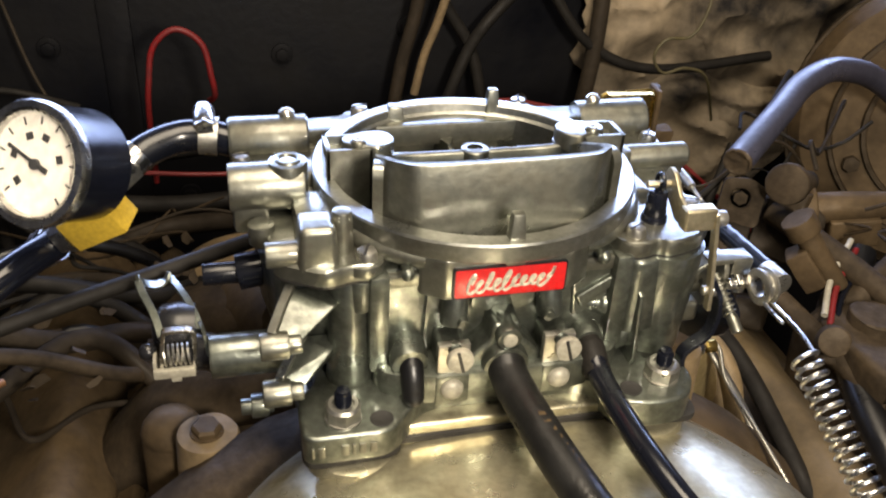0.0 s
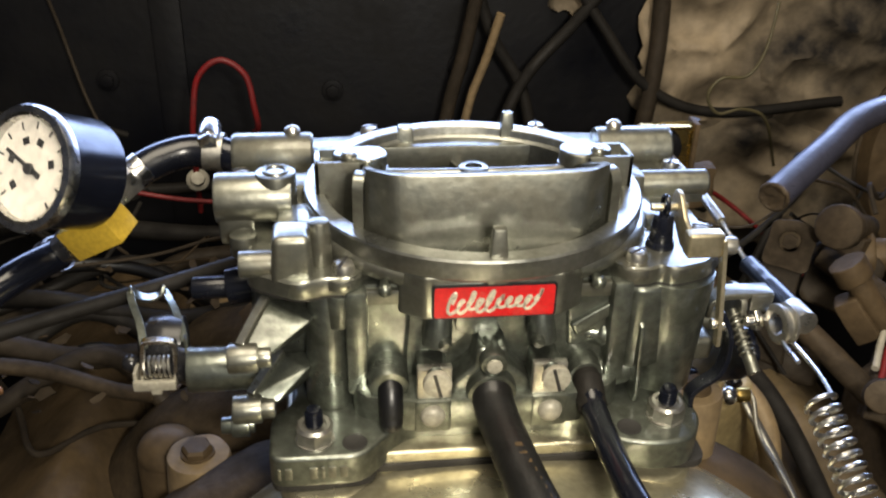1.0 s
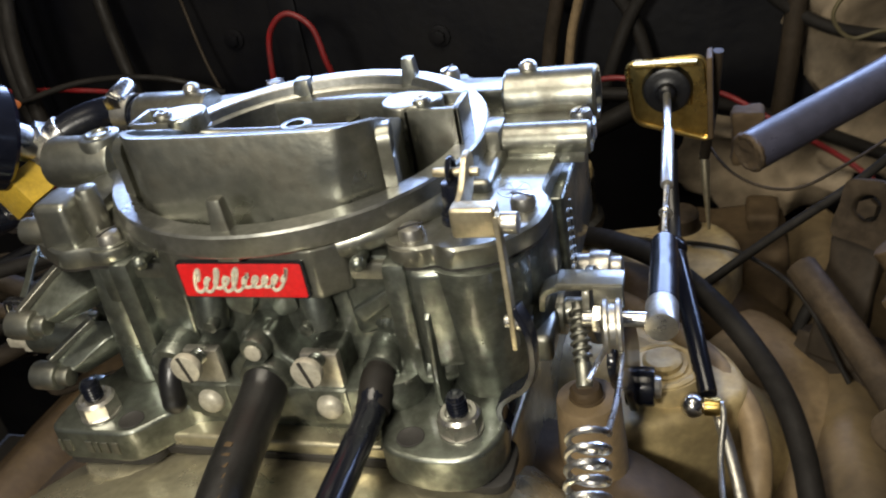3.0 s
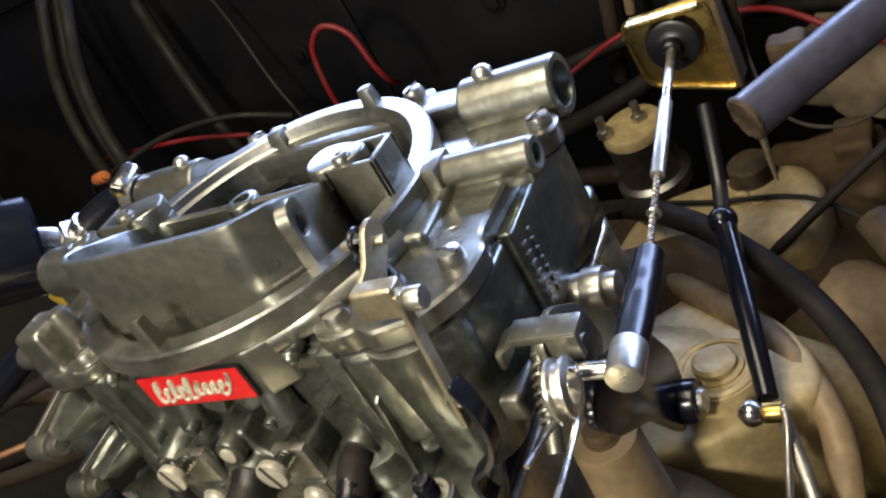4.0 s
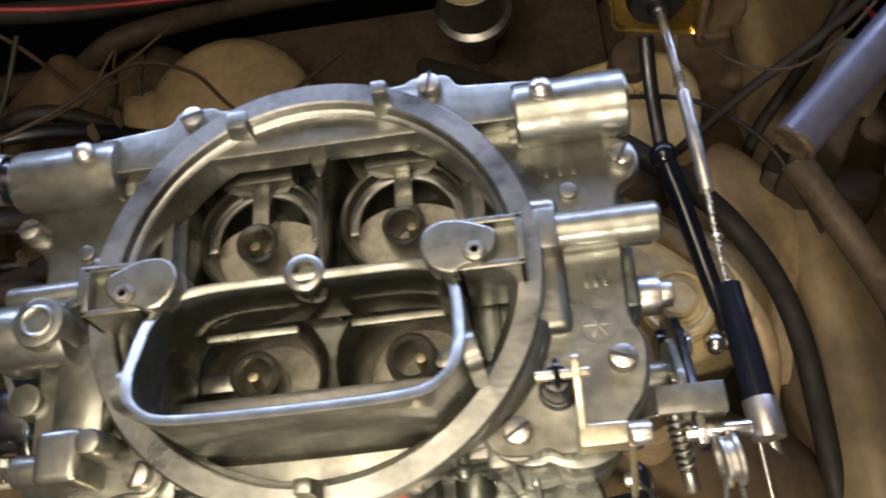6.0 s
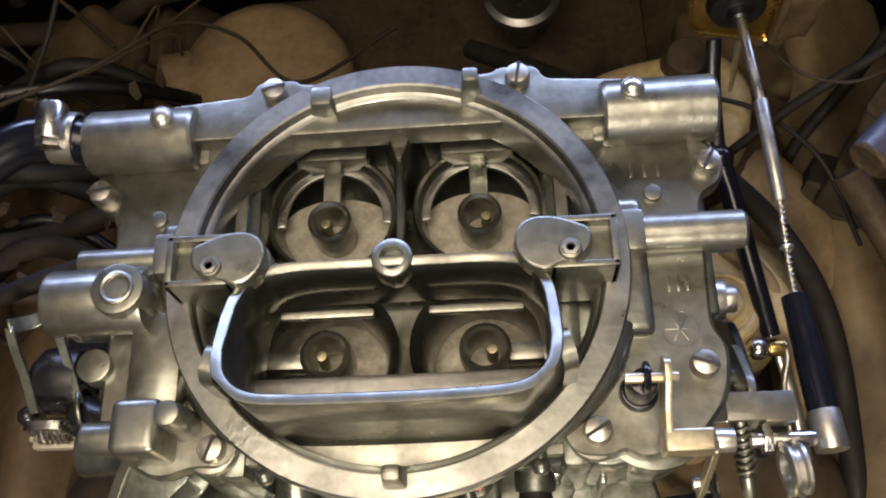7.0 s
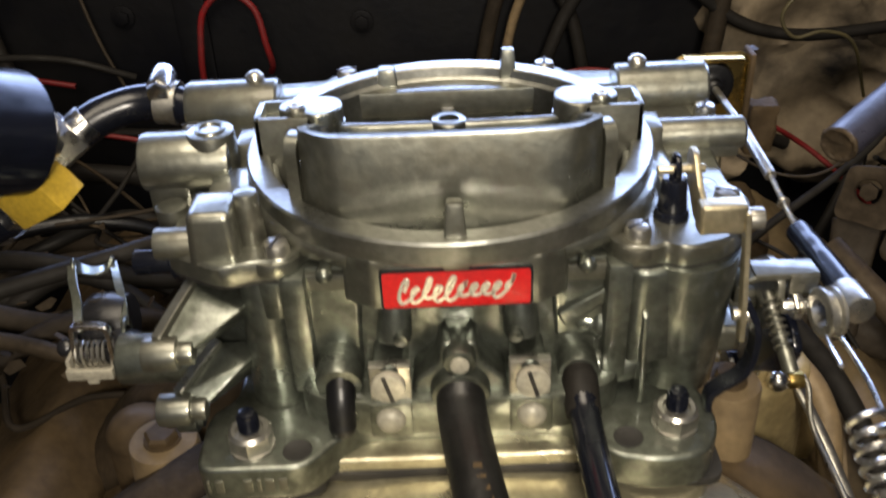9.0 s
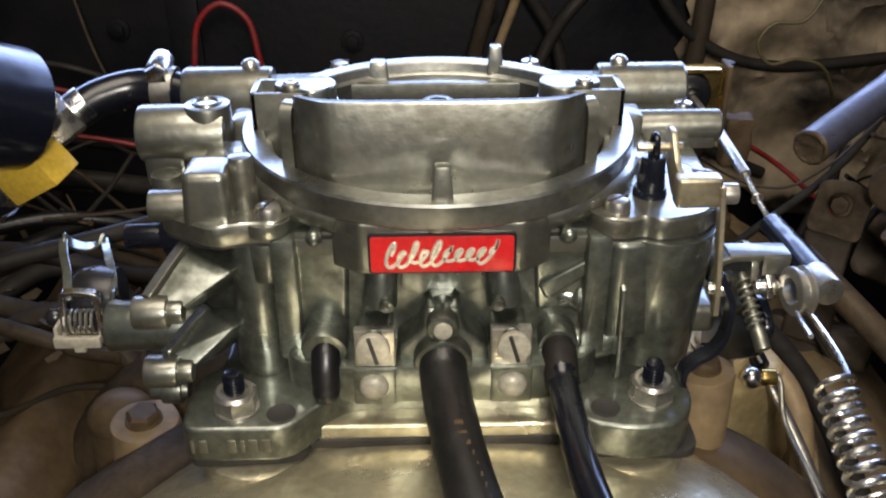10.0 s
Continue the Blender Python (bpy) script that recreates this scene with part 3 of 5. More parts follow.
sweep(bm, [(-36.6, -58, 28), (-36.6, -63.5, 21.5), (-36.6, -66.5, 14)], [4.2, 4.6, 4.6, 4.5, 4.3], n=16)
ball(bm, (-36.6, -66.5, 14.0), 4.3)
part("vacuum_cap", bm, RUBBER, carb, "shiny black rubber vacuum cap")
bm = B()
sweep(bm, [(37, -54, 23.5), (37, -61, 21.5), (37, -65.5, 18.5), (37.1, -69, 17)], [5.0, 5.6, 5.6, 5.5, 5.5], n=20)
part("vacuum_port", bm, WIRE_DARK, carb, "dull dark sleeve on the side port")

# left front webs and bosses
for ridge_top, ridge_foot, blade_top, blade_foot, bz in ((V((-64, -54, 50.5)), V((-77.5, -64, 44.5)), V((-80, -46, 55)), V((-87, -62, 46.5)), 42.5), (V((-66, -54, 29.5)), V((-77, -63, 22.5)), V((-76, -46, 32)), V((-85, -61, 25)), 20.5)):
    # a wedge: the top face falls from the blade to a bright ridge, the under side runs back into the body
    bm = B()
    hull(bm, [ridge_top, ridge_foot, blade_top, blade_foot, V((-60, -42, ridge_top.z)), V((-62, -42, ridge_top.z - 9)), V((-78, -57, bz - 4)), V((-87, -56, bz - 4)), V((-80, -42, bz + 2))], 0.7)
    part("web", bm, CAST_BODY, carb, "tapered cast web", 30)
    bm = B()
    strip(bm, [blade_top + V((0.5, 0, 0.8)), blade_top.lerp(blade_foot, 0.5) + V((-0.4, 0, 0.8)), blade_foot + V((-1.0, -1, 0.8))], 3.4, 2.4, (0.8, -0.3, 0.1))
    part("blade", bm, CAST, carb, "thin bright cast blade")
    bm = B()
    cyl(bm, (-92.5, -63.5, bz), (-82, -63.5, bz), 5.2, n=36, bev=1.2)
    cyl(bm, (-83, -63.5, bz), (-77.5, -63.5, bz), 3.6, n=28, bev=1.2)
    part("lever_boss", bm, CAST, carb, "round stepped boss at the web's end", 50)
bm = B()
cyl(bm, (-111, -38, 20.5), (-80, -38, 20.5), 8.6, n=36, bev=1.2)
part("lever_boss", bm, CAST_BODY, carb)
bm = B()
cyl(bm, (-101, -39, -6), (-88, -39, -6), 3.4, n=20, bev=0.6)
cyl(bm, (-97, -39, -6), (-90, -39, -6), 5.0, n=20, bev=0.8)
part("stop_screw", bm, CAST_BODY, carb)

# ---- cover casting with the air horn ring ----
bm = B()
outline = rounded([(-86, -46), (-68, -57), (-58, -53.5), (-48, -54.5), (-44, -44), (44, -44), (47, -54), (57, -55), (61.5, -52.6), (66, -56), (80, -52), (90, -40), (92, -26), (88, -20), (90, 22), (98, 26), (98, 36), (90, 42), (80, 56), (46, 58), (44, 66), (32, 66), (30, 60), (-30, 60), (-32, 66), (-44, 66), (-46, 58), (-80, 56), (-92, 44), (-97, 38), (-96, 28), (-88, 24), (-86, -18)], 4.5)
tmp = bmesh.new()
n_seg = 96
ringpts = [(56.5 * math.cos(2 * math.pi * i / n_seg), 56.5 * math.sin(2 * math.pi * i / n_seg)) for i in range(n_seg)]
loops = []
for z, grow in ((60, 0.992), (60.8, 1.0), (66.3, 1.0), (67.2, 0.988)):
    loops.append([tmp.verts.new((x * grow, y * grow, z)) for x, y in outline])
k = len(outline)
for below, above in zip(loops, loops[1:]):
    for i in range(k):
        tmp.faces.new((below[i], below[(i + 1) % k], above[(i + 1) % k], above[i]))
inner = [[tmp.verts.new((x, y, z)) for x, y in ringpts] for z in (67.2, 60)]
for i in range(n_seg):
    j = (i + 1) % n_seg
    tmp.faces.new((inner[0][i], inner[0][j], inner[1][j], inner[1][i]))
for a, b in ((loops[-1], inner[0]), (loops[0], inner[1])):
    es = [tmp.edges.get((a[i], a[(i + 1) % len(a)])) for i in range(len(a))] + [tmp.edges.get((b[i], b[(i + 1) % len(b)])) for i in range(len(b))]
    bmesh.ops.triangle_fill(tmp, edges=es, use_beauty=True)
bmesh.ops.recalc_face_normals(tmp, faces=tmp.faces[:])
merge(bm, tmp)
part("cover_plate", bm, CAST, carb, "flat cast cover plate")
bm = B()
g = [(x * 0.994, y * 0.994) for x, y in outline]
tmp = bmesh.new()
lo = [[tmp.verts.new((x, y, z)) for x, y in g] for z in (59.2, 60.3)]
for i in range(k):
    tmp.faces.new((lo[0][i], lo[0][(i + 1) % k], lo[1][(i + 1) % k], lo[1][i]))
merge(bm, tmp)
part("cover_gasket", bm, GASKET, carb, "thin dark cover gasket")
# rim of the air horn
bm = B()
lathe(bm, [(57.2, 62), (57.2, 66), (58.5, 68.5), (62, 70), (65.2, 70.2), (66.0, 71.0), (66.2, 72), (66.2, 77.6), (65.6, 78.4), (59.4, 78.5), (58.8, 78.0), (58.2, 75.2), (57.0, 74.6), (56.5, 74), (56.2, 62)], (0, 0, 0), n=128)
part("air_horn_ring", bm, RING, carb, "smooth round machined air horn ring", 30)
# collar blocks where the ring meets the cover
for s in (-1, 1):
    bm = B()
    box(bm, (s * 58, -22, 63), (s * 72, 20, 71), 3, seg=3)
    part("ring_foot", bm, CAST, carb)
    bm = B()
    box(bm, (s * 64, 0, 66), (s * 71, 13, 78), 1.6)
    part("stop_lug", bm, CAST, carb)
    bm = B()
    cyl(bm, (s * 53, -48, 62), (s * 53, -48, 66.5), 7.5, bev=0.8)
    part("screw_boss", bm, CAST, carb)
    bm = B()
    sweep(bm, [(s * 30, -50, 66), (s * 44, -44, 68), (s * 56, -32, 68), (s * 62, -18, 68)], 5, n=14)
    part("fillet", bm, CAST, carb)
bm = B()
prism(bm, rounded([(-82, 46), (82, 46), (82, 58), (46, 61), (44, 66), (32, 66), (30, 64), (-30, 64), (-32, 66), (-44, 66), (-46, 61), (-82, 58)], 3), 64, 74, 1.5)
part("rear_bar", bm, CAST, carb, "flat rear bar with screw ears")

# badge block
bm = B()
prism(bm, [(-34, -44), (-33, -53), (-24.5, -58.6), (24.5, -58.6), (33, -53), (34, -44)], 51.4, 69, 1.3, seg=3)
prism(bm, [(-51, 60.5), (51, 60.5), (51, 54.6), (-51, 54.6)], 42, 52.4, 0.9, UPRIGHT)
part("badge_block", bm, CAST, carb)
bm = B()
prism(bm, rounded([(-22, 66), (22, 66), (22, 52.6), (-22, 52.6)], 1.5), 58.5, 60, 0.3, UPRIGHT)
badge = part("badge", bm, PLASTIC, carb, "red badge with a cream flourish in a black edge")
bm = B()
prism(bm, rounded([(-21.2, 65.3), (21.2, 65.3), (21.2, 53.3), (-21.2, 53.3)], 1.0), 59.8, 60.35, 0.1, UPRIGHT)
part("red_field", bm, BADGE, badge, "bright red enamel field")
# plain cream flourish in place of the lettering
bm = B()
pts = []
for i in range(0, 241):
    t = i / 240
    amp = 4.3 if t < 0.11 or 0.17 < t < 0.25 or 0.36 < t < 0.54 or 0.90 < t < 0.97 else 2.0
    u = 2 * math.pi * 9.5 * t
    dz = amp * math.sin(u)
    pts.append((-16.5 + 32 * t + 1.5 * math.sin(u + 1.3) + 0.28 * dz, -60.6, 58.3 + 1.2 * t + dz * 0.98 + (0.9 if amp > 3 else 0)))
sweep(bm, pts, 0.62, n=6, raw=True)
part("flourish", bm, CREAM, badge, "raised cream flourish")
for x in (-38, 38):
    bm = B()
    ball(bm, (x, -56, 63), 2.6)
    cyl(bm, (x, -50, 63), (x, -56, 63), 1.8)
    part("cover_ball", bm, CAST_BODY, carb, "small dark ball plug")


def slotted_screw(x, y, z, r=4.6, h=4.0, mat=STEEL, turn=20):
    bm = B()
    lathe(bm, [(r, 0), (r, h * 0.55), (r * 0.85, h * 0.9), (r * 0.4, h), (0, h)], (x, y, z), n=24)
    ob = part("cover_screw", bm, mat, carb, "slotted round-head cover screw")
    bm = B()
    # No slot is cut: a dark bar on top colours in its depth.
    box(bm, (-r * 0.95, -0.5, h - 0.3), (r * 0.95, 0.5, h + 0.12), 0, Matrix.Translation((x, y, z)) @ Matrix.Rotation(radians(turn), 4, "Z"))
    part("slot", bm, GASKET, ob, "dark bar painting the screw slot's depth")
    return ob


for x, y, z, a in ((-52, -49, 66, 70), (53.5, -48, 66, 30), (84, -31, 66.5, -20), (93, 31, 66.5, 60), (-93, 32, 66.5, 10), (38, 61, 73.5, 80), (-38, 61, 73.5, 15)):
    slotted_screw(x, y, z, 4.0, 5.0, turn=a)
for x, y in ((76, 22), (-74, 22)):
    bm = B()
    cyl(bm, (x, y, 66), (x, y, 69), 2.6)
    part("dowel", bm, CAST, carb)
# cast marks, plain bars and a ring


def cast_bar(a, b, m=None, mat=CAST):
    bm = B()
    box(bm, a, b, 0.2, m)
    part("cast_mark", bm, mat, carb)


for i in range(3):
    cast_bar((70 + 4 * i, 28, 66.8), (71.2 + 4 * i, 32, 67.3))
    cast_bar((77 + 2.6 * i, -9, 66.9), (78 + 2.6 * i, -4, 67.3))
    cast_bar((-4.2, -0.4, 66.9), (4.2, 0.4, 67.3), Matrix.Translation((79, -20, 0)) @ Matrix.Rotation(radians(60 * i), 4, "Z"))
bm = B()
torus(bm, (79, -20, 67.0), (0, 0, 1), 5.2, 0.4, 28, 6)
part("cast_ring", bm, CAST, carb)
for i in range(7):
    cast_bar((92.0, -11, 30 + 3.6 * i), (93.1, -8, 32 + 3.6 * i))
    cast_bar((92.0, -5, 31 + 3.6 * i), (93.1, -3.2, 33 + 3.6 * i))
for x, w in ((-77, 1), (-74.5, 2.4), (-66, 2.6), (-62, 1.2), (-59.5, 2.6), (-55.5, 2.6)):
    cast_bar((x, -81.6, 2.6), (x + w, -80.8, 7.4))

# primary air horn wall (D shape), secondary divider
half = [(0, -45.0, 101.4), (13, -44.9, 101.4), (25, -44.6, 101.4), (33, -43.8, 101.4), (38.2, -41.4, 101.1), (41.4, -37.4, 100.4), (42.7, -32, 98.8), (42.9, -26, 96), (42.6, -19, 93)]
half += [(41.6, -12.5, 90), (39, -7.5, 87.5), (34.5, -4, 85.6), (26, -2.4, 84.5), (12, -2.2, 84.2), (0, -2.2, 84.2)]
loop = half + [(-x, y, z) for x, y, z in half[-2:0:-1]]
dense = smooth_path(loop + loop[:1], 5)[:-1]
bm = B()
tmp = bmesh.new()
cen = V((0, -25, 0))
rows = []
for i, p in enumerate(dense):
    t = (dense[(i + 1) % len(dense)] - dense[i - 1])
    nrm = V((t.y, -t.x, 0)).normalized()
    if nrm.dot(V((p.x, p.y, 0)) - cen) < 0:
        nrm = -nrm
    front = min(1, max(0, (-p.y - 22) / 12))
    prof = [(1.6, p.z - 0.5), (1.2, p.z), (-1.2, p.z), (-1.6, p.z - 0.5), (-1.8, 56)]
    foot = [(1.4 + 7.5 * front, 66.6), (1.4 + 4.6 * front, 67.6), (1.4 + 3.0 * front, 69.4), (1.4 + 2.2 * front, 72.5), (1.4 + 1.4 * front, 77), (1.4 + 0.7 * front, 84)]
    row = []
    for off, z in foot + prof:
        q = V((p.x + nrm.x * off, p.y + nrm.y * off))
        if q.length > 57:
            q *= 57 / q.length
        row.append(tmp.verts.new((q.x, q.y, min(z, p.z - 0.8) if off > 1.3 else z)))
    rows.append(row)
for i in range(len(rows)):
    a, b = rows[i], rows[(i + 1) % len(rows)]
    for j in range(len(a) - 1):
        tmp.faces.new((a[j], b[j], b[j + 1], a[j + 1]))
bmesh.ops.recalc_face_normals(tmp, faces=tmp.faces[:])
merge(bm, tmp)
for s in (-1, 1):
    # a tab with an eye at each corner
    tab = B()
    holed(tab, rounded([(-5.4, -24), (5.4, -24), (5.4, 5), (3, 8.2), (-3, 8.2), (-5.4, 5)], 2), (0, 0), 2.7, -1.9, 1.9, 28)
    lean_out = Matrix.Translation((s * 45.0, -32.5, 89)) @ Matrix.Rotation(radians(14 * s), 4, "Z") @ Matrix(((0, 0, 1, 0), (1, 0, 0, 0), (0, 1, 0, 0), (0, 0, 0, 1)))
    merge(bm, tab, lean_out)
lathe(bm, [(3.4, 74), (3.4, 85.0), (5.4, 85.0), (5.8, 84.6), (5.8, 77), (4.6, 73)], (0, -1.4, 0), n=32)
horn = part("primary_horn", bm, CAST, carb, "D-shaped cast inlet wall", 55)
# the inward faces take the darker casting colour
horn.data.materials.append(CAST_DARK)
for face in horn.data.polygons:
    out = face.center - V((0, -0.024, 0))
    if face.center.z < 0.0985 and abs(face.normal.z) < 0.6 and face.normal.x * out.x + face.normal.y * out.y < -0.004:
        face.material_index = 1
for s in (-1, 1):
    bm = B()
    # The wall is solid here; a dark plug colours in the eye's shade.
    cyl(bm, (s * 41.4, -31.6, 89), (s * 44.4, -32.5, 89), 2.7, n=24, bev=0)
    part("eye", bm, GASKET, horn, "dark plug painting the shade of the drilled eye")
bm = B()
box(bm, (-56, -3.6, 58), (56, -0.4, 82.6), 1.0)
prism(bm, [(0.9, 0), (0.9, 57), (-0.9, 57), (-0.9, 0)], 40, 66, 0.3)
tmp = [(-9, 57), (9, 57), (1.2, 34), (-1.2, 34)]
prism(bm, tmp, 40, 67, 0.5, taper=0.55)
part("divider", bm, CAST_DARK, carb, "thin divider between the barrels")
bm = B()
cyl(bm, (0, -1.4, 70), (0, -1.4, 81.5), 3.5, bev=0)
part("stud_hole", bm, CAST_BODY, carb, "dished stud hole floor")
# sloping floor in front of the primary horn
bm = B()
prism(bm, [(56 * math.cos(radians(a)), 56 * math.sin(radians(a))) for a in range(212, 329, 4)], 62.5, 68.0, 0.8)
part("front_ledge", bm, MACHINED, carb)
bm = B()
prism(bm, [(56.2 * math.cos(radians(a)), 56.2 * math.sin(radians(a))) for a in range(62, 119, 4)], 58, 68, 2.0, seg=3)
prism(bm, [(56.2 * math.cos(radians(a)), 56.2 * math.sin(radians(a))) for a in range(68, 113, 4)], 66, 73.5, 1.5)
part("rear_ledge", bm, CAST, carb)
# vent towers with flat kidney caps
for s in (-1, 1):
    bm = B()
    for a, b in (((43, -9.5, 64), (45, 5.5, 91)), ((59.5, -9.5, 64), (61.5, 5.5, 91)), ((43, -9.5, 64), (61.5, -7.6, 91)), ((43, 3.6, 64), (61.5, 5.5, 91))):
        box(bm, (s * a[0], a[1], a[2]), (s * b[0], b[1], b[2]), 0.5)
    box(bm, (s * 44, -9, 66), (s * 60.5, 5, 87), 0)
    cap = rounded([(s * 33.6, -1.4), (s * 35, 3.4), (s * 39, 5.6), (s * 45, 5.4), (s * 50, 3.4), (s * 54.4, 1.5), (s * 54.2, -4), (s * 50, -7.6), (s * 46, -8), (s * 42, -10.4), (s * 37, -8.6), (s * 34.4, -5)], 2.2)
    prism(bm, cap, 84, 91.9, 0.9, seg=3)
    cyl(bm, (s * 39, -1, 62), (s * 39, -1, 86), 5.0, 5.6)
    cyl(bm, (s * 48.4, -4.8, 91), (s * 48.4, -4.8, 93), 3.4, 2.9, n=20)
    tower = part("vent_tower", bm, CAST, carb, "square vent tower with a flat rounded cap")
    bm = B()
    lathe(bm, [(2.6, 92.6), (2.4, 93.6), (1.3, 93.7), (1.1, 93.0), (0, 93)], (s * 48.4, -4.8, 0), n=6)
    part("cap_screw", bm, STEEL, tower, "small recessed cap screw")
# lugs on the ring
bm = B()
box(bm, (19.8, 52.5, 70), (27.4, 60, 86), 1.2, taper=0.62)
part("locating_post", bm, CAST, carb, "upright tapered locating post")
bm = B()
box(bm, (-27, 51, 70), (-18, 60, 80.5), 1.2, taper=0.7)
part("lug", bm, CAST, carb)
bm = B()
box(bm, (-3.9, -64, 68), (4.1, -57, 88.6), 1.2, taper=0.58)
part("lug", bm, CAST, carb)

# barrels
for sx in (-1, 1):
    for cy, name, z in ((-19, "primary_barrel", 52), (30, "secondary_barrel", 40)):
        bm = B()
        back = cy > 0
        y0, y1 = (-2, 56) if back else (-43, -4)
        r = 20.5 if back else 19.5
        c = (sx * 24, cy)
        x0, x1 = (0, 56) if sx > 0 else (-56, 0)
        holed(bm, [(x0, y0), (x1, y0), (x1, y1), (x0, y1)], c, r, z - 4, z)
        if back:
            lathe(bm, [(r + 1.6, 38), (r + 1.4, 49.5), (r + 0.6, 50.4), (r - 0.6, 50.2), (r - 1.4, 48), (r - 2.6, 40), (r - 2, 10)], (*c, 0), n=56)
        else:
            lathe(bm, [(r + 3, z + 3.5), (r + 0.8, z + 0.6), (r - 0.6, z - 2), (r - 2.4, z - 9), (r - 3, z - 18), (r - 1.5, z - 40)], (*c, 0), n=56)
        barrel = part(name, bm, CAST_DARK, carb, "round venturi barrel", 30)
        if back:
            bm = B()
            prism(bm, [(c[0] + (r - 0.6) * math.cos(radians(a)), c[1] + (r - 0.6) * math.sin(radians(a))) for a in range(-8, 189, 7)] + [(c[0] + (r - 4.4) * math.cos(radians(a)), c[1] + (r - 4.4) * math.sin(radians(a))) for a in range(188, -9, -7)], 44.5, 46.5, 0.5)
            part("venturi_lip", bm, MACHINED, barrel, "pale crescent venturi lip", 30)
        bz = 46
        bm = B()
        by = c[1] - (4.5 if back else 0)
        lathe(bm, [(7.0, 8), (6.2, 9), (5.2, 8), (4.6, 0), (4.8, -8), (5.6, -9), (6.8, -6), (7.2, 2)] if back else [(7.8, 8), (6.6, 9), (5.6, 8), (5.0, 0), (5.2, -8), (6.0, -9), (7.4, -6), (8.0, 2)], (c[0], by, bz), n=36, closed=True)
        if back:
            box(bm, (c[0] - 3, by + 6, bz - 4), (c[0] + 3, c[1] + 20, bz + 5), 1)
            box(bm, (c[0] - 12, c[1] + 17, bz), (c[0] + 12, c[1] + 23, bz + 9), 1.2)
        else:
            box(bm, (c[0] + sx * 6, c[1] - 3, bz - 4), (c[0] + sx * 20, c[1] + 3, bz + 4), 1.5)
        part("booster", bm, CAST, barrel, "round booster venturi", 30)
        bm = B()
        zz = 38 if back else 30
        arc = [(c[0] + (r - 1.8) * math.cos(radians(a)), c[1] + (r - 1.8) * math.sin(radians(a)) * (0.55 if back and a < 180 else 1.0)) for a in range(0, 360, 9)]
        prism(bm, arc, zz, zz + 1.4, 0.3)
        part("throttle_plate", bm, PALE, barrel, "pale flat throttle plate")
        bm = B()
        cyl(bm, (c[0] + sx * 2.0, by, bz - 4), (c[0] + sx * 2.0, by + 1, bz + 4), 1.7)
        part("jet_tube", bm, BRASS, barrel, "small brass tube")
for s in (-1, 1):
    bm = B()
    box(bm, (s * 8, -10.5, 60), (s * 36, -8, 63), 0.8)
    part("inner_rail", bm, CAST, carb)
    bm = B()
    box(bm, (s * 47, 6, 50), (s * 51, 42, 66), 1)
    part("inner_rail", bm, CAST, carb)

# fuel inlets
for s in (-1, 1):
    bm = B()
    if s > 0:
        lathe(bm, [(0, 0), (9.6, 0), (10.2, 1), (10.4, 33), (9.8, 34), (7.4, 34), (7.0, 33), (7.0, 12), (0, 12)], (63, 49, 70), (1, 0, 0), n=40)
    else:
        lathe(bm, [(0, 0), (9.6, 0), (10.2, 1), (10.4, 33), (9.6, 34.5), (0, 34.5)], (-63, 49, 70), (-1, 0, 0), n=40)
    box(bm, (s * 60, 41, 58), (s * 92, 56, 68), 2)
    inlet = part("fuel_inlet", bm, CAST, carb, "round bored fuel inlet boss" if s > 0 else "round fuel inlet boss", 30)
    bm = B()
    ball(bm, (s * 71.7, 51, 80.5), 3.6, 0.8)
    torus(bm, (s * 71.7, 51, 81), (0, 0, 1), 2.6, 1.0, 20, 8)
    part("inlet_plug", bm, STEEL, inlet)
# shaft tubes on the deck
bm = B()
lathe(bm, [(0, 0), (5.4, 0), (5.6, 1), (5.6, 33), (4.8, 34), (2.8, 34), (2.6, 33), (2.6, 28), (0, 28)], (66, 7.5, 71.5), (1, 0, 0), n=28)
box(bm, (66, 3, 64), (98, 12, 71), 1.2)
part("shaft_tube", bm, CAST, carb, "round shaft boss", 30)
bm = B()
cyl(bm, (-64, 7, 71), (-95, 7, 71), 4.4, bev=0.8)
box(bm, (-95, 2, 64), (-62, 11, 72), 1)
part("shaft_tube", bm, CAST, carb, "round shaft boss", 30)
# left choke boss
bm = B()
cyl(bm, (-99, -7.5, 77), (-70, -7.5, 77), 9.6, bev=1.4)
box(bm, (-98, -15, 60), (-84, 0, 76), 3)
cyl(bm, (-76, -7.5, 70), (-76, -7.5, 87.5), 7.6, bev=1.2)
torus(bm, (-76, -7.5, 87.4), (0, 0, 1), 4.2, 0.9, 24, 8)
cyl(bm, (-88, -24, 62), (-88, -24, 70), 5)
part("choke_boss", bm, CAST, carb, "rounded cast choke boss")
bm = B()
box(bm, (-77, -53, 64), (-62, -36, 82), 2.6, taper=0.86, seg=3)
box(bm, (-76, -40, 66), (-60, -10, 76), 4)
cyl(bm, (-88, -45, 69), (-74, -45, 69), 4.8, bev=0.8)
cyl(bm, (-60, -42, 66), (-60, -42, 84), 4.5, 3.6, bev=1.5)
sweep(bm, [(-64, -26, 66), (-65, -29, 71), (-65, -36, 72), (-64, -44, 71)], 2.6, n=14)
part("pump_housing", bm, CAST, carb, "square cast housing on the cover")

# ---- linkage on the carburetor's right side ----
bm = B()
box(bm, (68.8, -56.5, 71.2), (82.0, -50.5, 80.6), 1.2, seg=3)
strip(bm, [(82.0, -55, 78), (82.8, -57, 64), (83.6, -60, 46), (83.8, -61, 37)], 3.8, 1.7, (0, 1, 0))
bracket = part("pump_bracket", bm, BRASS, carb, "yellow zinc bent bracket")
bm = B()
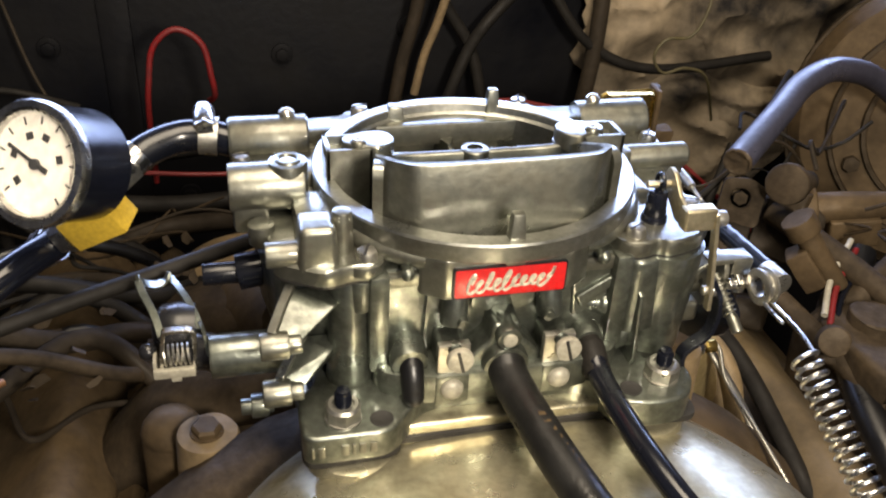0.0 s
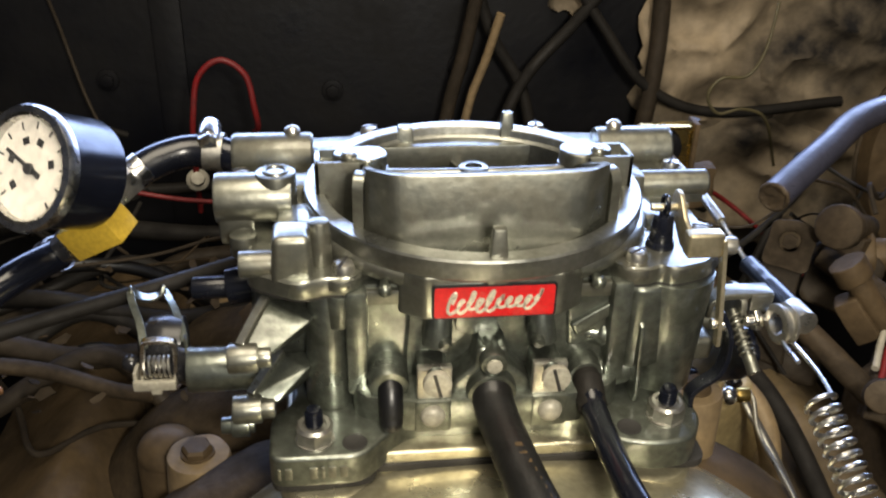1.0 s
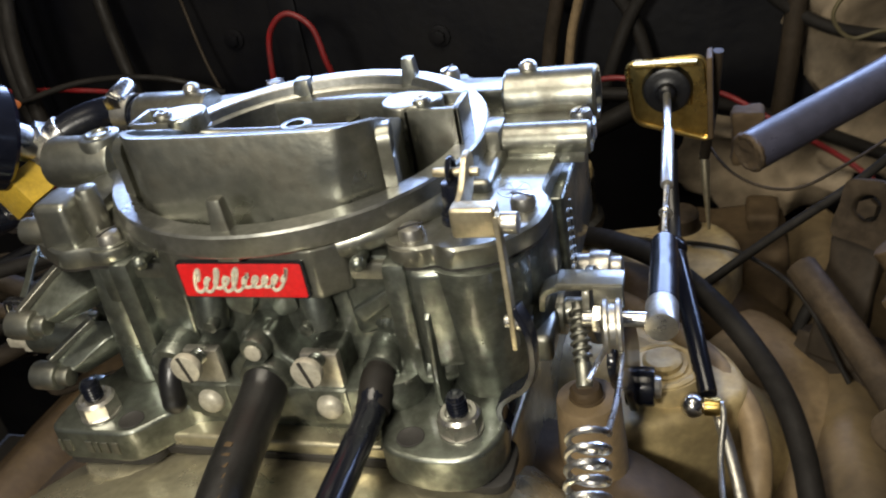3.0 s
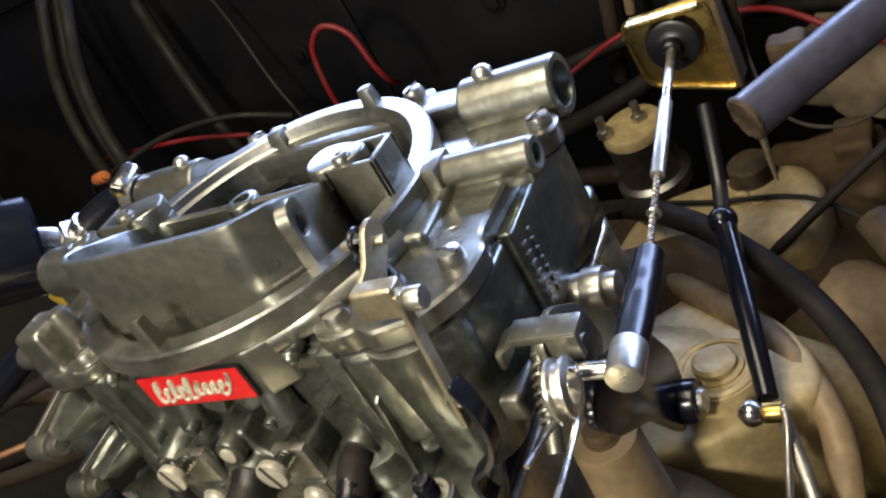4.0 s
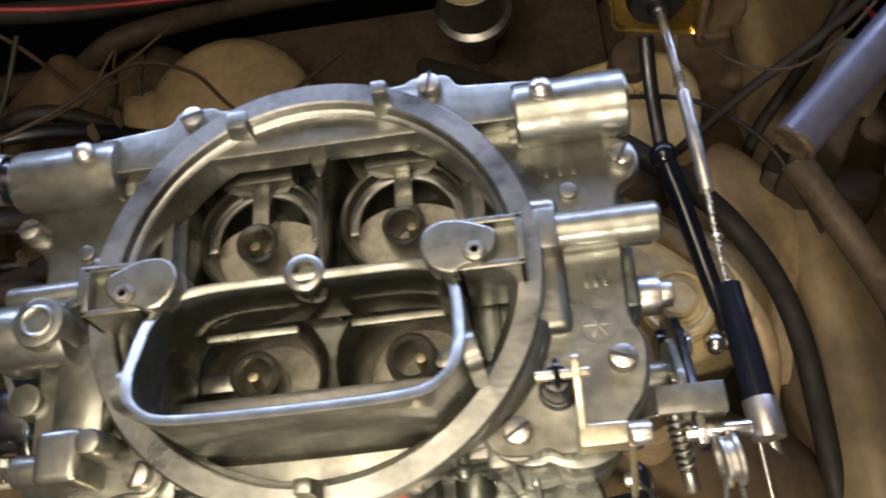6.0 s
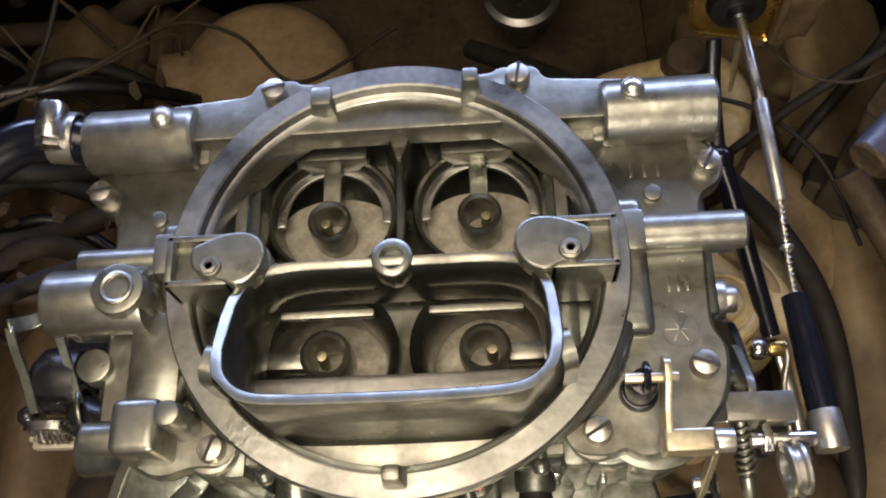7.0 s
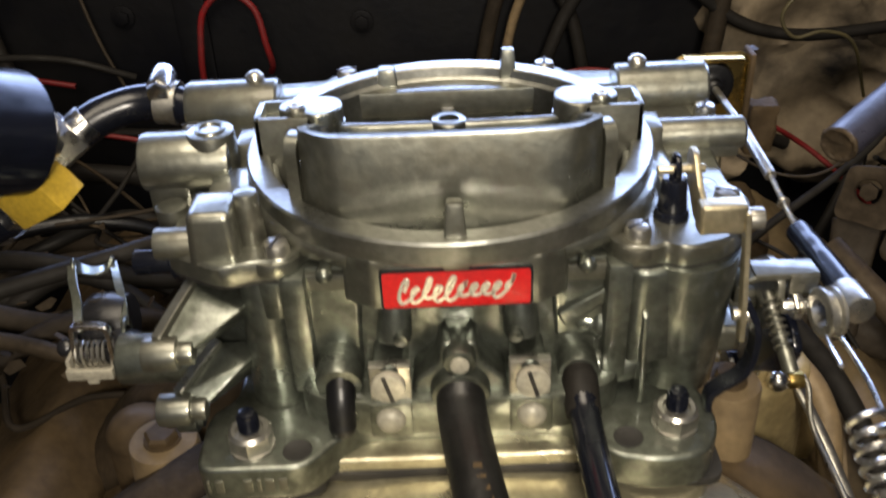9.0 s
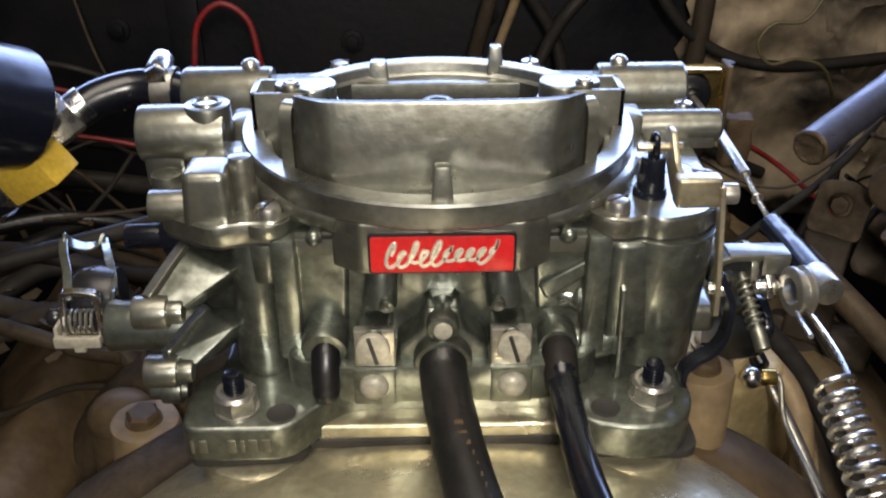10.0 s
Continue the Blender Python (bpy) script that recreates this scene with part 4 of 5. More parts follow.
cyl(bm, (82, -53, 74.4), (87.5, -53, 74.4), 3.2)
part("bracket_pin", bm, STEEL, bracket)
bm = B()
cyl(bm, (81, -59, 45), (86, -59, 45), 2.0)
cyl(bm, (84.4, -59, 45), (86.4, -59, 45), 3.0)
part("bracket_pin", bm, STEEL, bracket)
bm = B()
prism(bm, rounded([(-35, 89), (-32.5, 85), (-35, 79), (-46, 71.5), (-54, 71.5), (-54, 80), (-47, 82), (-40, 88.5)], 1.6), 69.6, 71.4, 0.4, Matrix(((0, 0, 1, 0), (1, 0, 0, 0), (0, 1, 0, 0), (0, 0, 0, 1))))
cyl(bm, (60, -38, 83), (74, -38, 83), 1.4)
part("pump_arm", bm, BRASS, carb, "flat upright yellow zinc pump arm")
bm = B()
cyl(bm, (65.5, -38, 66), (65.5, -38, 70), 5.6, 5.0)
cyl(bm, (65.5, -38, 69), (65.5, -38, 80), 4.6, 3.6)
cyl(bm, (65.5, -38, 79), (65.5, -38, 84), 2.0, 1.6)
torus(bm, (65.5, -38, 84), (1, 0, 0), 3.2, 0.9, 20, 8)
part("pump_plunger", bm, GLOSSY, carb, "dark oily pump plunger")
# throttle shaft and levers
bm = B()
cyl(bm, (78, -24, 24), (104, -24, 24), 4.6)
cyl(bm, (86, -24, 24), (92, -24, 24), 8.0)
box(bm, (80, -46, 19), (90.5, -28, 29), 2.5, seg=3)
part("throttle_shaft", bm, CAST, carb)
bm = B()
cyl(bm, (88, 4, 22), (97, 4, 22), 5.6)
cyl(bm, (96, 4, 22), (103, 4, 22), 6.8)
cyl(bm, (103, 4, 22), (107, 4, 22), 4.6)
part("shaft_end", bm, STEEL, carb, "bright stepped shaft end")
TOX = Matrix(((0, 0, 1, 0), (1, 0, 0, 0), (0, 1, 0, 0), (0, 0, 0, 1)))
bm = B()
prism(bm, rounded([(-42, 45), (-30, 46), (-15, 34), (-12, 16), (-24, 10), (-36, 20), (-44, 34)], 4), 100.5, 103, 0.6, TOX)
lever = part("throttle_lever", bm, CAST, carb, "flat steel throttle lever")
bm = B()
box(bm, (93, -42, 44), (113, -33.5, 46.5), 0.6)
box(bm, (104, -42.5, 38), (113, -40, 46), 0.6)
strip(bm, [(94, -38, 45), (89, -38, 42), (88, -38, 36)], 8, 2, (0, 1, 0))
part("stop_tab", grime(bm, 0.3, 6, 1), CAST, lever, "bent steel stop tab")
bm = B()
cyl(bm, (98.6, -39, 38), (102, -58, 23), 1.9)
cyl(bm, (101.2, -54, 26.2), (102.2, -59.6, 21.8), 2.5, n=20)
coil(bm, (98.8, -41, 36.6), (101.2, -54, 26.2), 2.6, 0.6, 7)
part("idle_screw", bm, CAST, lever, "sprung idle speed screw")
bm = B()
strip(bm, [(84.5, -58, 50), (88, -60, 42), (88.3, -61, 32), (85.5, -62, 25), (80, -62, 20.5), (76.8, -62, 17), (76.5, -62, 12), (78.4, -62, 8)], 6.0, 2.0, (0, 1, 0))
part("kickdown_lever", bm, GLOSSY, lever, "dark curved lever")
bm = B()
lathe(bm, [(4.3, -2.8), (7.2, -2.8), (7.8, -2.3), (7.8, -1.4), (6.4, -0.8), (6.4, 0.8), (7.8, 1.4), (7.8, 2.3), (7.2, 2.8), (4.3, 2.8)], (111.2, -55.4, 41.4), (1, 0.12, 0), n=40, closed=True)
part("spring_eye", bm, STEEL, lever, "bright grooved eyelet", 40)
bm = B()
cyl(bm, (101, -46, 37), (127, -46, 37), 2.4)
hexa(bm, (104.2, -46, 37), (107, -46, 37), 4.4)
part("cable_stud", bm, BRIGHT, lever, "bright stud with a nut")
bm = B()
prism(bm, rounded([(-50, 22), (-36, 28), (0, 8), (12, -16), (8, -34), (-4, -38), (-20, -12), (-42, 6)], 6), 107, 110, 0.8, TOX)
cyl(bm, (105, 2, -29), (116, 2, -29), 7.5, bev=1.4)
part("bell_crank", bm, GLOSSY, lever, "dark greasy bell crank")
bm = B()
cyl(bm, (113, 2, -29), (118, 2, -29), 5, 4)
part("crank_pin", bm, STEEL, lever)

# throttle cable
cable = thing("throttle_cable", "throttle cable with a black sleeve and a bright ferrule end", "cable", (122, 20, 38))
bm = B()
cyl(bm, (124.2, -50, 37), (123.6, -38, 36.6), 4.9, n=28, bev=0.6)
part("ferrule", bm, STEEL, cable, "grey metal ferrule")
bm = B()
sweep(bm, [(123.8, -38, 36.6), (123, -20, 36), (122, -1, 35.5)], [4.7, 4.7, 4.5, 4.3], n=18)
part("sleeve", bm, GLOSSY, cable, "glossy black sleeve")
bm = B()
sweep(bm, [(122, -3, 35.5), (121.6, 14, 37.5), (121.3, 31, 41)], 0.9, n=10)
coil(bm, (122, -2, 35.5), (121.3, 31, 41), 0.95, 0.28, 18, 5, 8)
torus(bm, (121.6, 15, 37.8), (0, 1, 0.1), 1.8, 0.7, 14, 6)
part("wire", bm, STEEL, cable, "twisted bare wire")
bm = B()
cyl(bm, (121.3, 30, 40.8), (119.8, 66, 45), 2.3, bev=0.4)
cyl(bm, (119.8, 65, 45), (117.6, 99, 47), 1.6, bev=0.4)
part("rod_end", bm, STEEL, cable, "bright straight rod")

# gold cable bracket
gold = thing("cable_bracket", "gold chromate cable bracket with a black rubber grommet", "bracket", (117, 112, 40))
bm = B()
plate = rounded([(100.5, 58.5), (133, 60), (135, 21.5), (103, 31.5)], 5)
prism(bm, plate, -109, -106.5, 0.8, UPRIGHT)
sweep(bm, [(x, 106.2, z) for x, z in plate + plate[:1]], 1.0, n=8, raw=True)
box(bm, (104, 100.5, 57.6), (130, 108, 59.6), 0.8)
sweep(bm, [(125.5, 106.4, 51), (126.5, 106.2, 45), (126, 106.4, 39)], 1.3, n=10)
part("plate", bm, GOLD, gold)
bm = B()
box(bm, (133.4, 103, 23), (136, 116, 60), 1.0)
part("flange", grime(bm, 0.4, 8, 1), RUST, gold, "rusty brown side flange", 60)
bm = B()
cyl(bm, (131, 124.5, 6), (132.6, 118, -30), 2.3, 0.8, n=14, bev=0.3)
part("pin", bm, BRASS, gold, "bright tapered pin")
bm = B()
lathe(bm, [(0, 8), (2.6, 8.4), (3.6, 7.6), (4.2, 4.4), (6.4, 3.4), (8.2, 3.8), (9.6, 3.2), (10.6, 0), (10.6, -3), (0, -3)], (117.4, 105.5, 46.5), (0, -1, 0.05), n=36)
part("grommet", bm, RUBBER, gold, "round black rubber grommet")
bm = B()
sweep(bm, [(138, 116, 58), (137, 117, 48), (135.5, 119, 34), (131, 124.5, 4)], 2.4, n=12)
part("tube", bm, LOOM, gold, "rusty brown tube")
bm = B()
box(bm, (143, 119, 2), (157, 130, 28), 2.5)
part("block", grime(bm, 1.6, 9, 4), RUST, gold, "rusty brown block", 70)

# kickdown rod (dark cylinder) with ball end and wires
rod = thing("damper_rod", "glossy black rod with a bright ball joint beside the manifold", "rod", (127, 40, -30))
bm = B()
cyl(bm, (119.5, 78, -15), (134.5, 9, -38), 4.4, 3.6, bev=1.0)
ball(bm, (119.5, 77, -15), 5.6)
part("barrel", bm, GLOSSY, rod)
bm = B()
ball(bm, (129, 5, -40), 4.6)
cyl(bm, (129, 5, -40), (140, 5, -40), 2.4)
part("ball_joint", bm, BRIGHT, rod, "bright ball joint")
bm = B()
cyl(bm, (133, 5, -40), (139, 5, -40), 3.6)
part("collar", bm, GOLD, rod, "brass collar")
bm = B()
sweep(bm, [(136, 8, -39), (140, 2, -40), (139, -12, -50), (141, -43, -56), (146, -110, -76), (152, -190, -110)], 1.2)
sweep(bm, [(138, 6, -44), (146, -20, -60), (156, -70, -90), (170, -150, -130)], 2.4, flat=0.6)
part("wire", bm, STEEL, rod, "bent wire rod")
bm = B()
sweep(bm, [(119.5, 78, -15), (118.5, 92, -8), (117.5, 104, 2), (117, 114, 14)], 3.0, flat=0.6)
part("link_arm", bm, RUBBER, rod, "flat black link arm")

# return spring
spring = thing("return_spring", "bright steel coil return spring hooked to the throttle lever", "spring", (110, -110, 25))
bm = B()
coil(bm, (108.6, -93, 35), (114.5, -185, -10), 5.3, 0.9, 25, 8, 18)
part("coil", bm, BRIGHT, spring)
bm = B()
sweep(bm, [(107, -78, 40), (108.6, -66, 38), (110, -60, 37), (112, -58, 36), (114, -62, 36), (114.5, -80, 36), (113.5, -93, 35.5)], 0.85, n=8)
part("hook", bm, BRIGHT, spring)

# ---- hoses at the front ----
pcv = thing("vacuum_hose", "thick black rubber vacuum hose from the carburetor's front port", "hose", (0, -80, 20), "front hoses")
bm = B()
sweep(bm, [(0, -63, 24), (0.4, -72, 20.5), (3.5, -98, 19), (8, -122, 17), (16, -150, 14), (34, -190, 10), (64, -240, 8), (100, -300, -10), (120, -350, -60)], 7.5, n=24)
hose_body = part("hose", bm, DULL, pcv)
for k, w in enumerate((1.1, 0.7, 1.1, 1.1, 0.6, 1.1, 1.2, 0.7, 1.1, 1.1)):
    c = V((3.6, -97, 26.6)).lerp(V((11.5, -130, 23.0)), k / 9)
    bm = B()
    box(bm, (c.x - 1.3, c.y - w * 0.8, c.z - 1.6), (c.x + 1.2, c.y + w * 0.8, c.z + 0.1), 0)
    part("print_mark", bm, RUST, hose_body, "faded printed bar")
small = thing("vacuum_hose", "thin glossy black vacuum hose from the carburetor's side port", "hose", (37, -80, 15), "front hoses")
bm = B()
sweep(bm, [(37, -64, 20.5), (37.2, -72, 17.5), (37.4, -94, 17), (39, -118, 17), (46, -145, 13), (60, -185, 8), (84, -240, 6), (110, -300, -20), (125, -350, -60)], 4.7, n=18)
part("hose", bm, GLOSSY, small)

# ---- fuel hose, regulator and gauge on the left ----
fuel = thing("fuel_hose", "short black fuel hose with a clamp at the carburetor inlet", "hose", (-115, 50, 72))
bm = B()
sweep(bm, [(-96, 49, 70), (-106, 51, 72), (-118, 51, 72), (-130, 46, 70), (-139, 40, 66)], 7.2, n=20)
part("hose", bm, GLOSSY, fuel)
bm = B()
lathe(bm, [(7.6, -4), (8.4, -4), (8.4, 4), (7.6, 4)], (-105.5, 51, 72), (1, -0.1, -0.1), n=32, closed=True)
box(bm, (-110, 46, 76), (-102, 55, 80), 1.0)
clamp = part("clamp", bm, STEEL, fuel, "bright worm hose clamp")
bm = B()
cyl(bm, (-107, 46, 79), (-107, 58, 81), 4.8, bev=1.2)
hexa(bm, (-107, 43.5, 78.6), (-107, 47, 79.2), 4.3)
part("clamp_screw", bm, BRIGHT, clamp)

gauge = thing("pressure_gauge", "round black pressure gauge with a white dial and chrome rim", "gauge", (-160, 45, 60))
gc, gn = V((-169, 6, 85)), V((-0.52, -0.74, 0.42)).normalized()
bm = B()
lathe(bm, [(0, -30), (20.5, -30), (22.5, -28), (22.8, -2), (22.8, 0)], gc, gn, n=48)
body = part("case", bm, GLOSSY, gauge, "glossy black case")
bm = B()
lathe(bm, [(22.6, -4), (24.2, -3), (24.6, 0), (23.8, 2), (21.2, 2.6), (20.0, 1.6), (19.6, -2)], gc, gn, n=48)
part("rim", bm, BRIGHT, gauge, "chrome rim")
bm = B()
lathe(bm, [(0, -1.9), (20.4, -1.9), (20.4, -2.6), (0, -2.6)], gc, gn, n=48)
dial = part("dial", bm, DIAL, gauge, "white dial")
gm = axes_to(gc, gc + gn)
bm = B()
box(bm, (-2, -0.7, -1.6), (14.5, 0.7, -1.1), 0, gm @ Matrix.Rotation(radians(160), 4, "Z"))
box(bm, (-6, -1.1, -1.6), (0, 1.1, -1.1), 0, gm @ Matrix.Rotation(radians(160), 4, "Z"))
cyl(bm, gm @ V((0, 0, -1.8)), gm @ V((0, 0, 0)), 2.2)
part("needle", bm, INK, dial, "black needle")
bm = B()
for k in range(11):
    a = radians(-45 + 27 * k)
    box(bm, (15.2, -0.35, -1.85), (18.2, 0.35, -1.6), 0, gm @ Matrix.Rotation(a, 4, "Z"))
for a in (20, 75, 115, 170, 225):
    box(bm, (9.5, -1.6, -1.85), (12.3, 1.6, -1.6), 0, gm @ Matrix.Rotation(radians(a), 4, "Z"))
part("dial_marks", bm, INK, dial, "black scale bars")
bm = B()
lathe(bm, [(0, 0.6), (20.2, 0.6), (20.2, 1.2), (0, 1.2)], gc, gn, n=48)
lens = part("lens", bm, GLASS, gauge, "clear dial glass")
lens.visible_shadow = False

reg = thing("fuel_fitting", "yellow plastic block with steel hex fittings under the gauge", "fitting", (-148, 34, 56))
rm = Matrix.Translation((-152, 26, 48)) @ Matrix.Rotation(radians(-32), 4, "Y") @ Matrix.Rotation(radians(-20), 4, "Z")
bm = B()
box(bm, (-14, -7.4, -6.5), (12.5, 7.4, 8.5), 0.8, rm)
part("block", bm, YELLOW, reg, "bright yellow block")
bm = B()
cyl(bm, (-153, 26, 74), (-146, 34, 66), 8)
hexa(bm, (-148, 34, 62), (-139, 39, 68), 9.5)
cyl(bm, (-143, 37, 64), (-134, 42, 70), 7)
part("hex_nut", bm, BRIGHT, reg)
bm = B()
hexa(bm, rm @ V((-15, 0, 0)), rm @ V((-22, 0, -1)), 8.0)
cyl(bm, rm @ V((-20, 0, 0)), rm @ V((-32, 0, -2)), 6.0)
lathe(bm, [(7.2, -4), (8.2, -4), (8.2, 4), (7.2, 4)], rm @ V((-32, 0, -2)), (rm.to_3x3() @ V((1, 0, 0.1))), n=28, closed=True)
part("hose_clamp", bm, BRIGHT, reg)
bm = B()
sweep(bm, [rm @ V((-28, 0, -2)), (-188, 20, 30), (-215, 0, 18), (-260, -30, 0), (-340, -70, -30)], 7.0, n=18)
part("supply_hose", bm, GLOSSY, reg, "black supply hose")

# ---- choke linkage clamp on the left ----
link = thing("choke_clamp", "bright bent steel clamp with a coil spring on the carburetor's side", "clamp", (-122, -24, 14))
bm = B()
strip(bm, [(-117.5, -31, 9), (-116.2, -31, 26), (-118, -31, 29), (-126, -31, 29.4), (-128, -31, 27), (-130, -31, 10)], 3.2, 1.7, (0, 1, 0))
part("clamp_frame", bm, BRIGHT, link, "bright bent steel frame")
bm = B()
box(bm, (-133, -35, 9), (-117, -32.4, 13.2), 0.7)
box(bm, (-126.6, -34.6, 7.0), (-122.6, -32.6, 9.8), 0.5)
box(bm, (-133, -33, 9), (-131.6, -22, 16), 0.5)
part("clamp_plate", bm, PALE, link, "pinkish zinc cross plate")
bm = B()
coil(bm, (-129, -30, 17), (-118, -30, 17), 4.0, 0.6, 6)
part("clamp_spring", bm, STEEL, link)
bm = B()
lathe(bm, [(0, -6), (8, -5), (11.5, -1), (12, 6), (11, 12), (0, 12)], (-128, -12, 15), (1, 0, 0), n=36)
cyl(bm, (-118, -24, 14), (-99, -32, 14), 7.6, bev=1)
ball(bm, (-135, -24, 15), 3.6)
part("pivot", bm, PLASTIC, link, "dark greasy pivot drum")
bm = B()
torus(bm, (-113.4, -24, 15), (1, 0.2, 0), 9.6, 0.9, 32, 8)
strip(bm, [(-129, -25, 22), (-132, -14, 26), (-136, -4, 29), (-138, 3, 31)], 3.2, 1.6, (1, 0, 0))
strip(bm, [(-138, 3, 32), (-136, 5, 28), (-132, 7, 25.5), (-128, 9, 26), (-126, 11, 29)], 5.0, 1.4, (0, 1, 0))
strip(bm, [(-114, -22, 22), (-117, -12, 25), (-121, -2, 27), (-126, 10, 27)], 3.0, 1.6, (1, 0, 0))
part("arm", bm, CAST_BODY, link, "bent steel arm")
bm = B()
cyl(bm, (-112, -4, 36), (-92, -4, 36), 4.6)
cyl(bm, (-98, -4, 36), (-84, -4, 38), 7.6)
part("shaft", bm, GLOSSY, link)

# ---- heater hose and engine clutter on the right ----
heater = thing("heater_hose", "open-ended grey ribbed heater hose arching over the engine", "hose", (160, 50, 50))
bm = B()
pts = smooth_path([(149.3, 39.5, 47.8), (171.7, 59.1, 51.5), (194.2, 78.7, 55.2), (224, 104.8, 60), (262, 128, 58), (310, 146, 40), (360, 156, 0), (400, 160, -70)], 40)
sweep(bm, pts, 7.1, n=28, rib=(0.34, 2), raw=True)
tube = part("hose", bm, HOSE, heater, sharp=80)
bm = B()
lathe(bm, [(7.3, -0.8), (7.5, 0.3), (7.0, 0.9), (6.2, 1.0), (5.4, 0.35), (2.4, 0.25), (0, 0.3)], (149.3, 39.5, 47.8), (-0.747, -0.653, -0.122), n=28)
grime(bm, 0.5, 2.2, 1)
part("bore", bm, DUST, tube, "dusty frayed open end")

# ---- distance: behind the carburetor ----
booster = thing("brake_booster", "large dusty brown round brake booster with ridged cover", "brake booster", (330, 190, 0))
bc, bn = V((392, 165, -6)), V((-0.55, -0.8, 0.2))
bm = B()
lathe(bm, [(30, 29), (34, 26), (52, 26), (56, 20), (74, 20), (78, 12), (96, 8), (104, -4), (106, -20), (100, -60), (0, -60)], bc, bn, n=64)
part("shell", bm, RUST, booster, sharp=25)
bm = B()
lathe(bm, [(0, 33), (20, 33), (27, 31), (31, 28), (31, 26)], bc, bn, n=48)
part("hub", bm, RUST, booster, "dusty raised hub", 30)
for r, z in ((54, 24), (76, 17), (105, -8)):
    bm = B()
    lathe(bm, [(r - 2.2, z - 2), (r - 1.4, z + 1.4), (r + 1.4, z + 1.4), (r + 2.2, z - 2)], bc, bn, n=64)
    part("ridge", bm, DUST, booster, "dark raised ridge", 30)
for k in range(4):
    bm = B()
    m = axes_to(bc, bc + bn) @ Matrix.Rotation(radians(30 + 90 * k), 4, "Z")
    hexa(bm, m @ V((64, 0, 19)), m @ V((64, 0, 27)), 6)
    part("bolt", bm, DUST, booster)

lump = thing("engine_bracket", "dusty brown bolted bracket with a slotted ear beside the engine", "bracket", (190, 60, -20))
am = Matrix.Translation((198, 100, -10)) @ Matrix.Rotation(radians(-30), 4, "Z") @ Matrix.Rotation(radians(-24), 4, "X")
bm = B()
holed(bm, rounded([(-13, -14), (12, -16), (14, 7), (5, 13), (-11, 11)], 4), (0, 0), 6.0, -3, 3, 32)
bmesh.ops.transform(bm, matrix=am @ UPRIGHT, verts=bm.verts)
part("ear", grime(bm, 0.9, 9, 1), DUST, lump, sharp=60)
bm = B()
hexa(bm, am @ V((0, 4, 0)), am @ V((0, -3, 0)), 4.4)
part("bolt", grime(bm, 0.4, 5, 1), DUST, lump)
bm = B()
box(bm, (-12, 0, -70), (10, 8, -14), 2, am)
box(bm, (-20, 4, -78), (30, 30, -60), 3, am)
part("leg", grime(bm, 2.0, 10, 4), LOOM, lump, sharp=60)
bm = B()
prism(bm, rounded([(10, -30), (40, -36), (52, -6), (36, 14), (14, 2)], 5), -22, -6, 2, am @ UPRIGHT)
cyl(bm, am @ V((30, 4, -12)), am @ V((30, 26, -12)), 10)
part("arm", grime(bm, 2.0, 12, 3), LOOM, lump, sharp=60)
for k, (x, y, z, r, l, a, b) in enumerate(((232, 96, 0, 9, 50, 40, 20), (216, 40, -16, 7, 44, -30, 50), (244, 30, -34, 8, 60, 15, -35), (206, 6, -44, 6, 40, 60, 30), (262, 84, -12, 10, 50, -20, -10), (226, -30, -50, 8, 56, 75, 15))):
    bm = B()
    m = Matrix.Translation((x, y, z)) @ Matrix.Rotation(radians(a), 4, "Z") @ Matrix.Rotation(radians(b), 4, "Y")
    cyl(bm, m @ V((-l / 2, 0, 0)), m @ V((l / 2, 0, 0)), r, r * 0.8, n=20, bev=1.5)
    cyl(bm, m @ V((-l / 2 - 6, 0, 0)), m @ V((-l / 2 + 5, 0, 0)), r * 1.35, n=20, bev=1.0)
    box(bm, (-l / 4, -r * 1.2, -r * 2.2), (l / 3, r * 0.8, -r * 0.4), 1.5, m)
    tagged(part("pipe_stub", grime(bm, 0.8, 9, 1), (DUST, RUST, DUST)[k % 3], sharp=60), "dusty brown pipe fitting among the engine parts", "fitting", "pipe fittings")

# oil pressure sender
sender = thing("oil_sender", "round grey oil pressure sender with a brown cap and terminals", "sender", (58, 222, -70))
bm = B()
lathe(bm, [(0, -8), (20, -8), (21, -5), (20.6, -1), (17.4, 1), (17, 3), (17, 25), (17.6, 26), (17.6, 28), (14.5, 28.6)], (48, 216, -76), (0, -0.1, 1), n=40)
cyl(bm, (48, 218, -115), (48, 216, -76), 9)
part("can", bm, MACHINED, sender)
bm = B()
lathe(bm, [(17.2, 27.6), (17, 32.4), (16, 33.6), (8, 34.2), (0, 34)], (48, 216, -76), (0, -0.1, 1), n=40)
part("cap", bm, RUNNER, sender, "tan resin cap")
for x, y in ((35.5, 206), (53, 214)):
    bm = B()
    cyl(bm, (x, y, -46), (x, y, -31), 2.4)
    hexa(bm, (x, y, -43), (x, y, -38.5), 4.2)
    part("terminal", bm, STEEL, sender)

# big tan dome behind the carburetor
dome = thing("distributor", "wide tan dusty distributor cap behind the carburetor", "distributor", (-90, 200, -110))
bm = B()
lathe(bm, [(0, 0), (20, -0.5), (38, -4), (46, -10), (49, -18), (49, -60), (0, -60)], (-92, 180, -80), (0, -0.12, 1), n=56)
part("cap", bm, TAN, dome)
bm = B()
box(bm, (-150, 150, -130), (-128, 200, -84), 5)
part("housing", grime(bm, 1.5, 14, 4), TAN, dome, sharp=75)
bm = B()
cyl(bm, (-64, 160, -84), (-64, 160, -76), 5)
part("tower", bm, COPPER, dome, "orange-brown terminal")

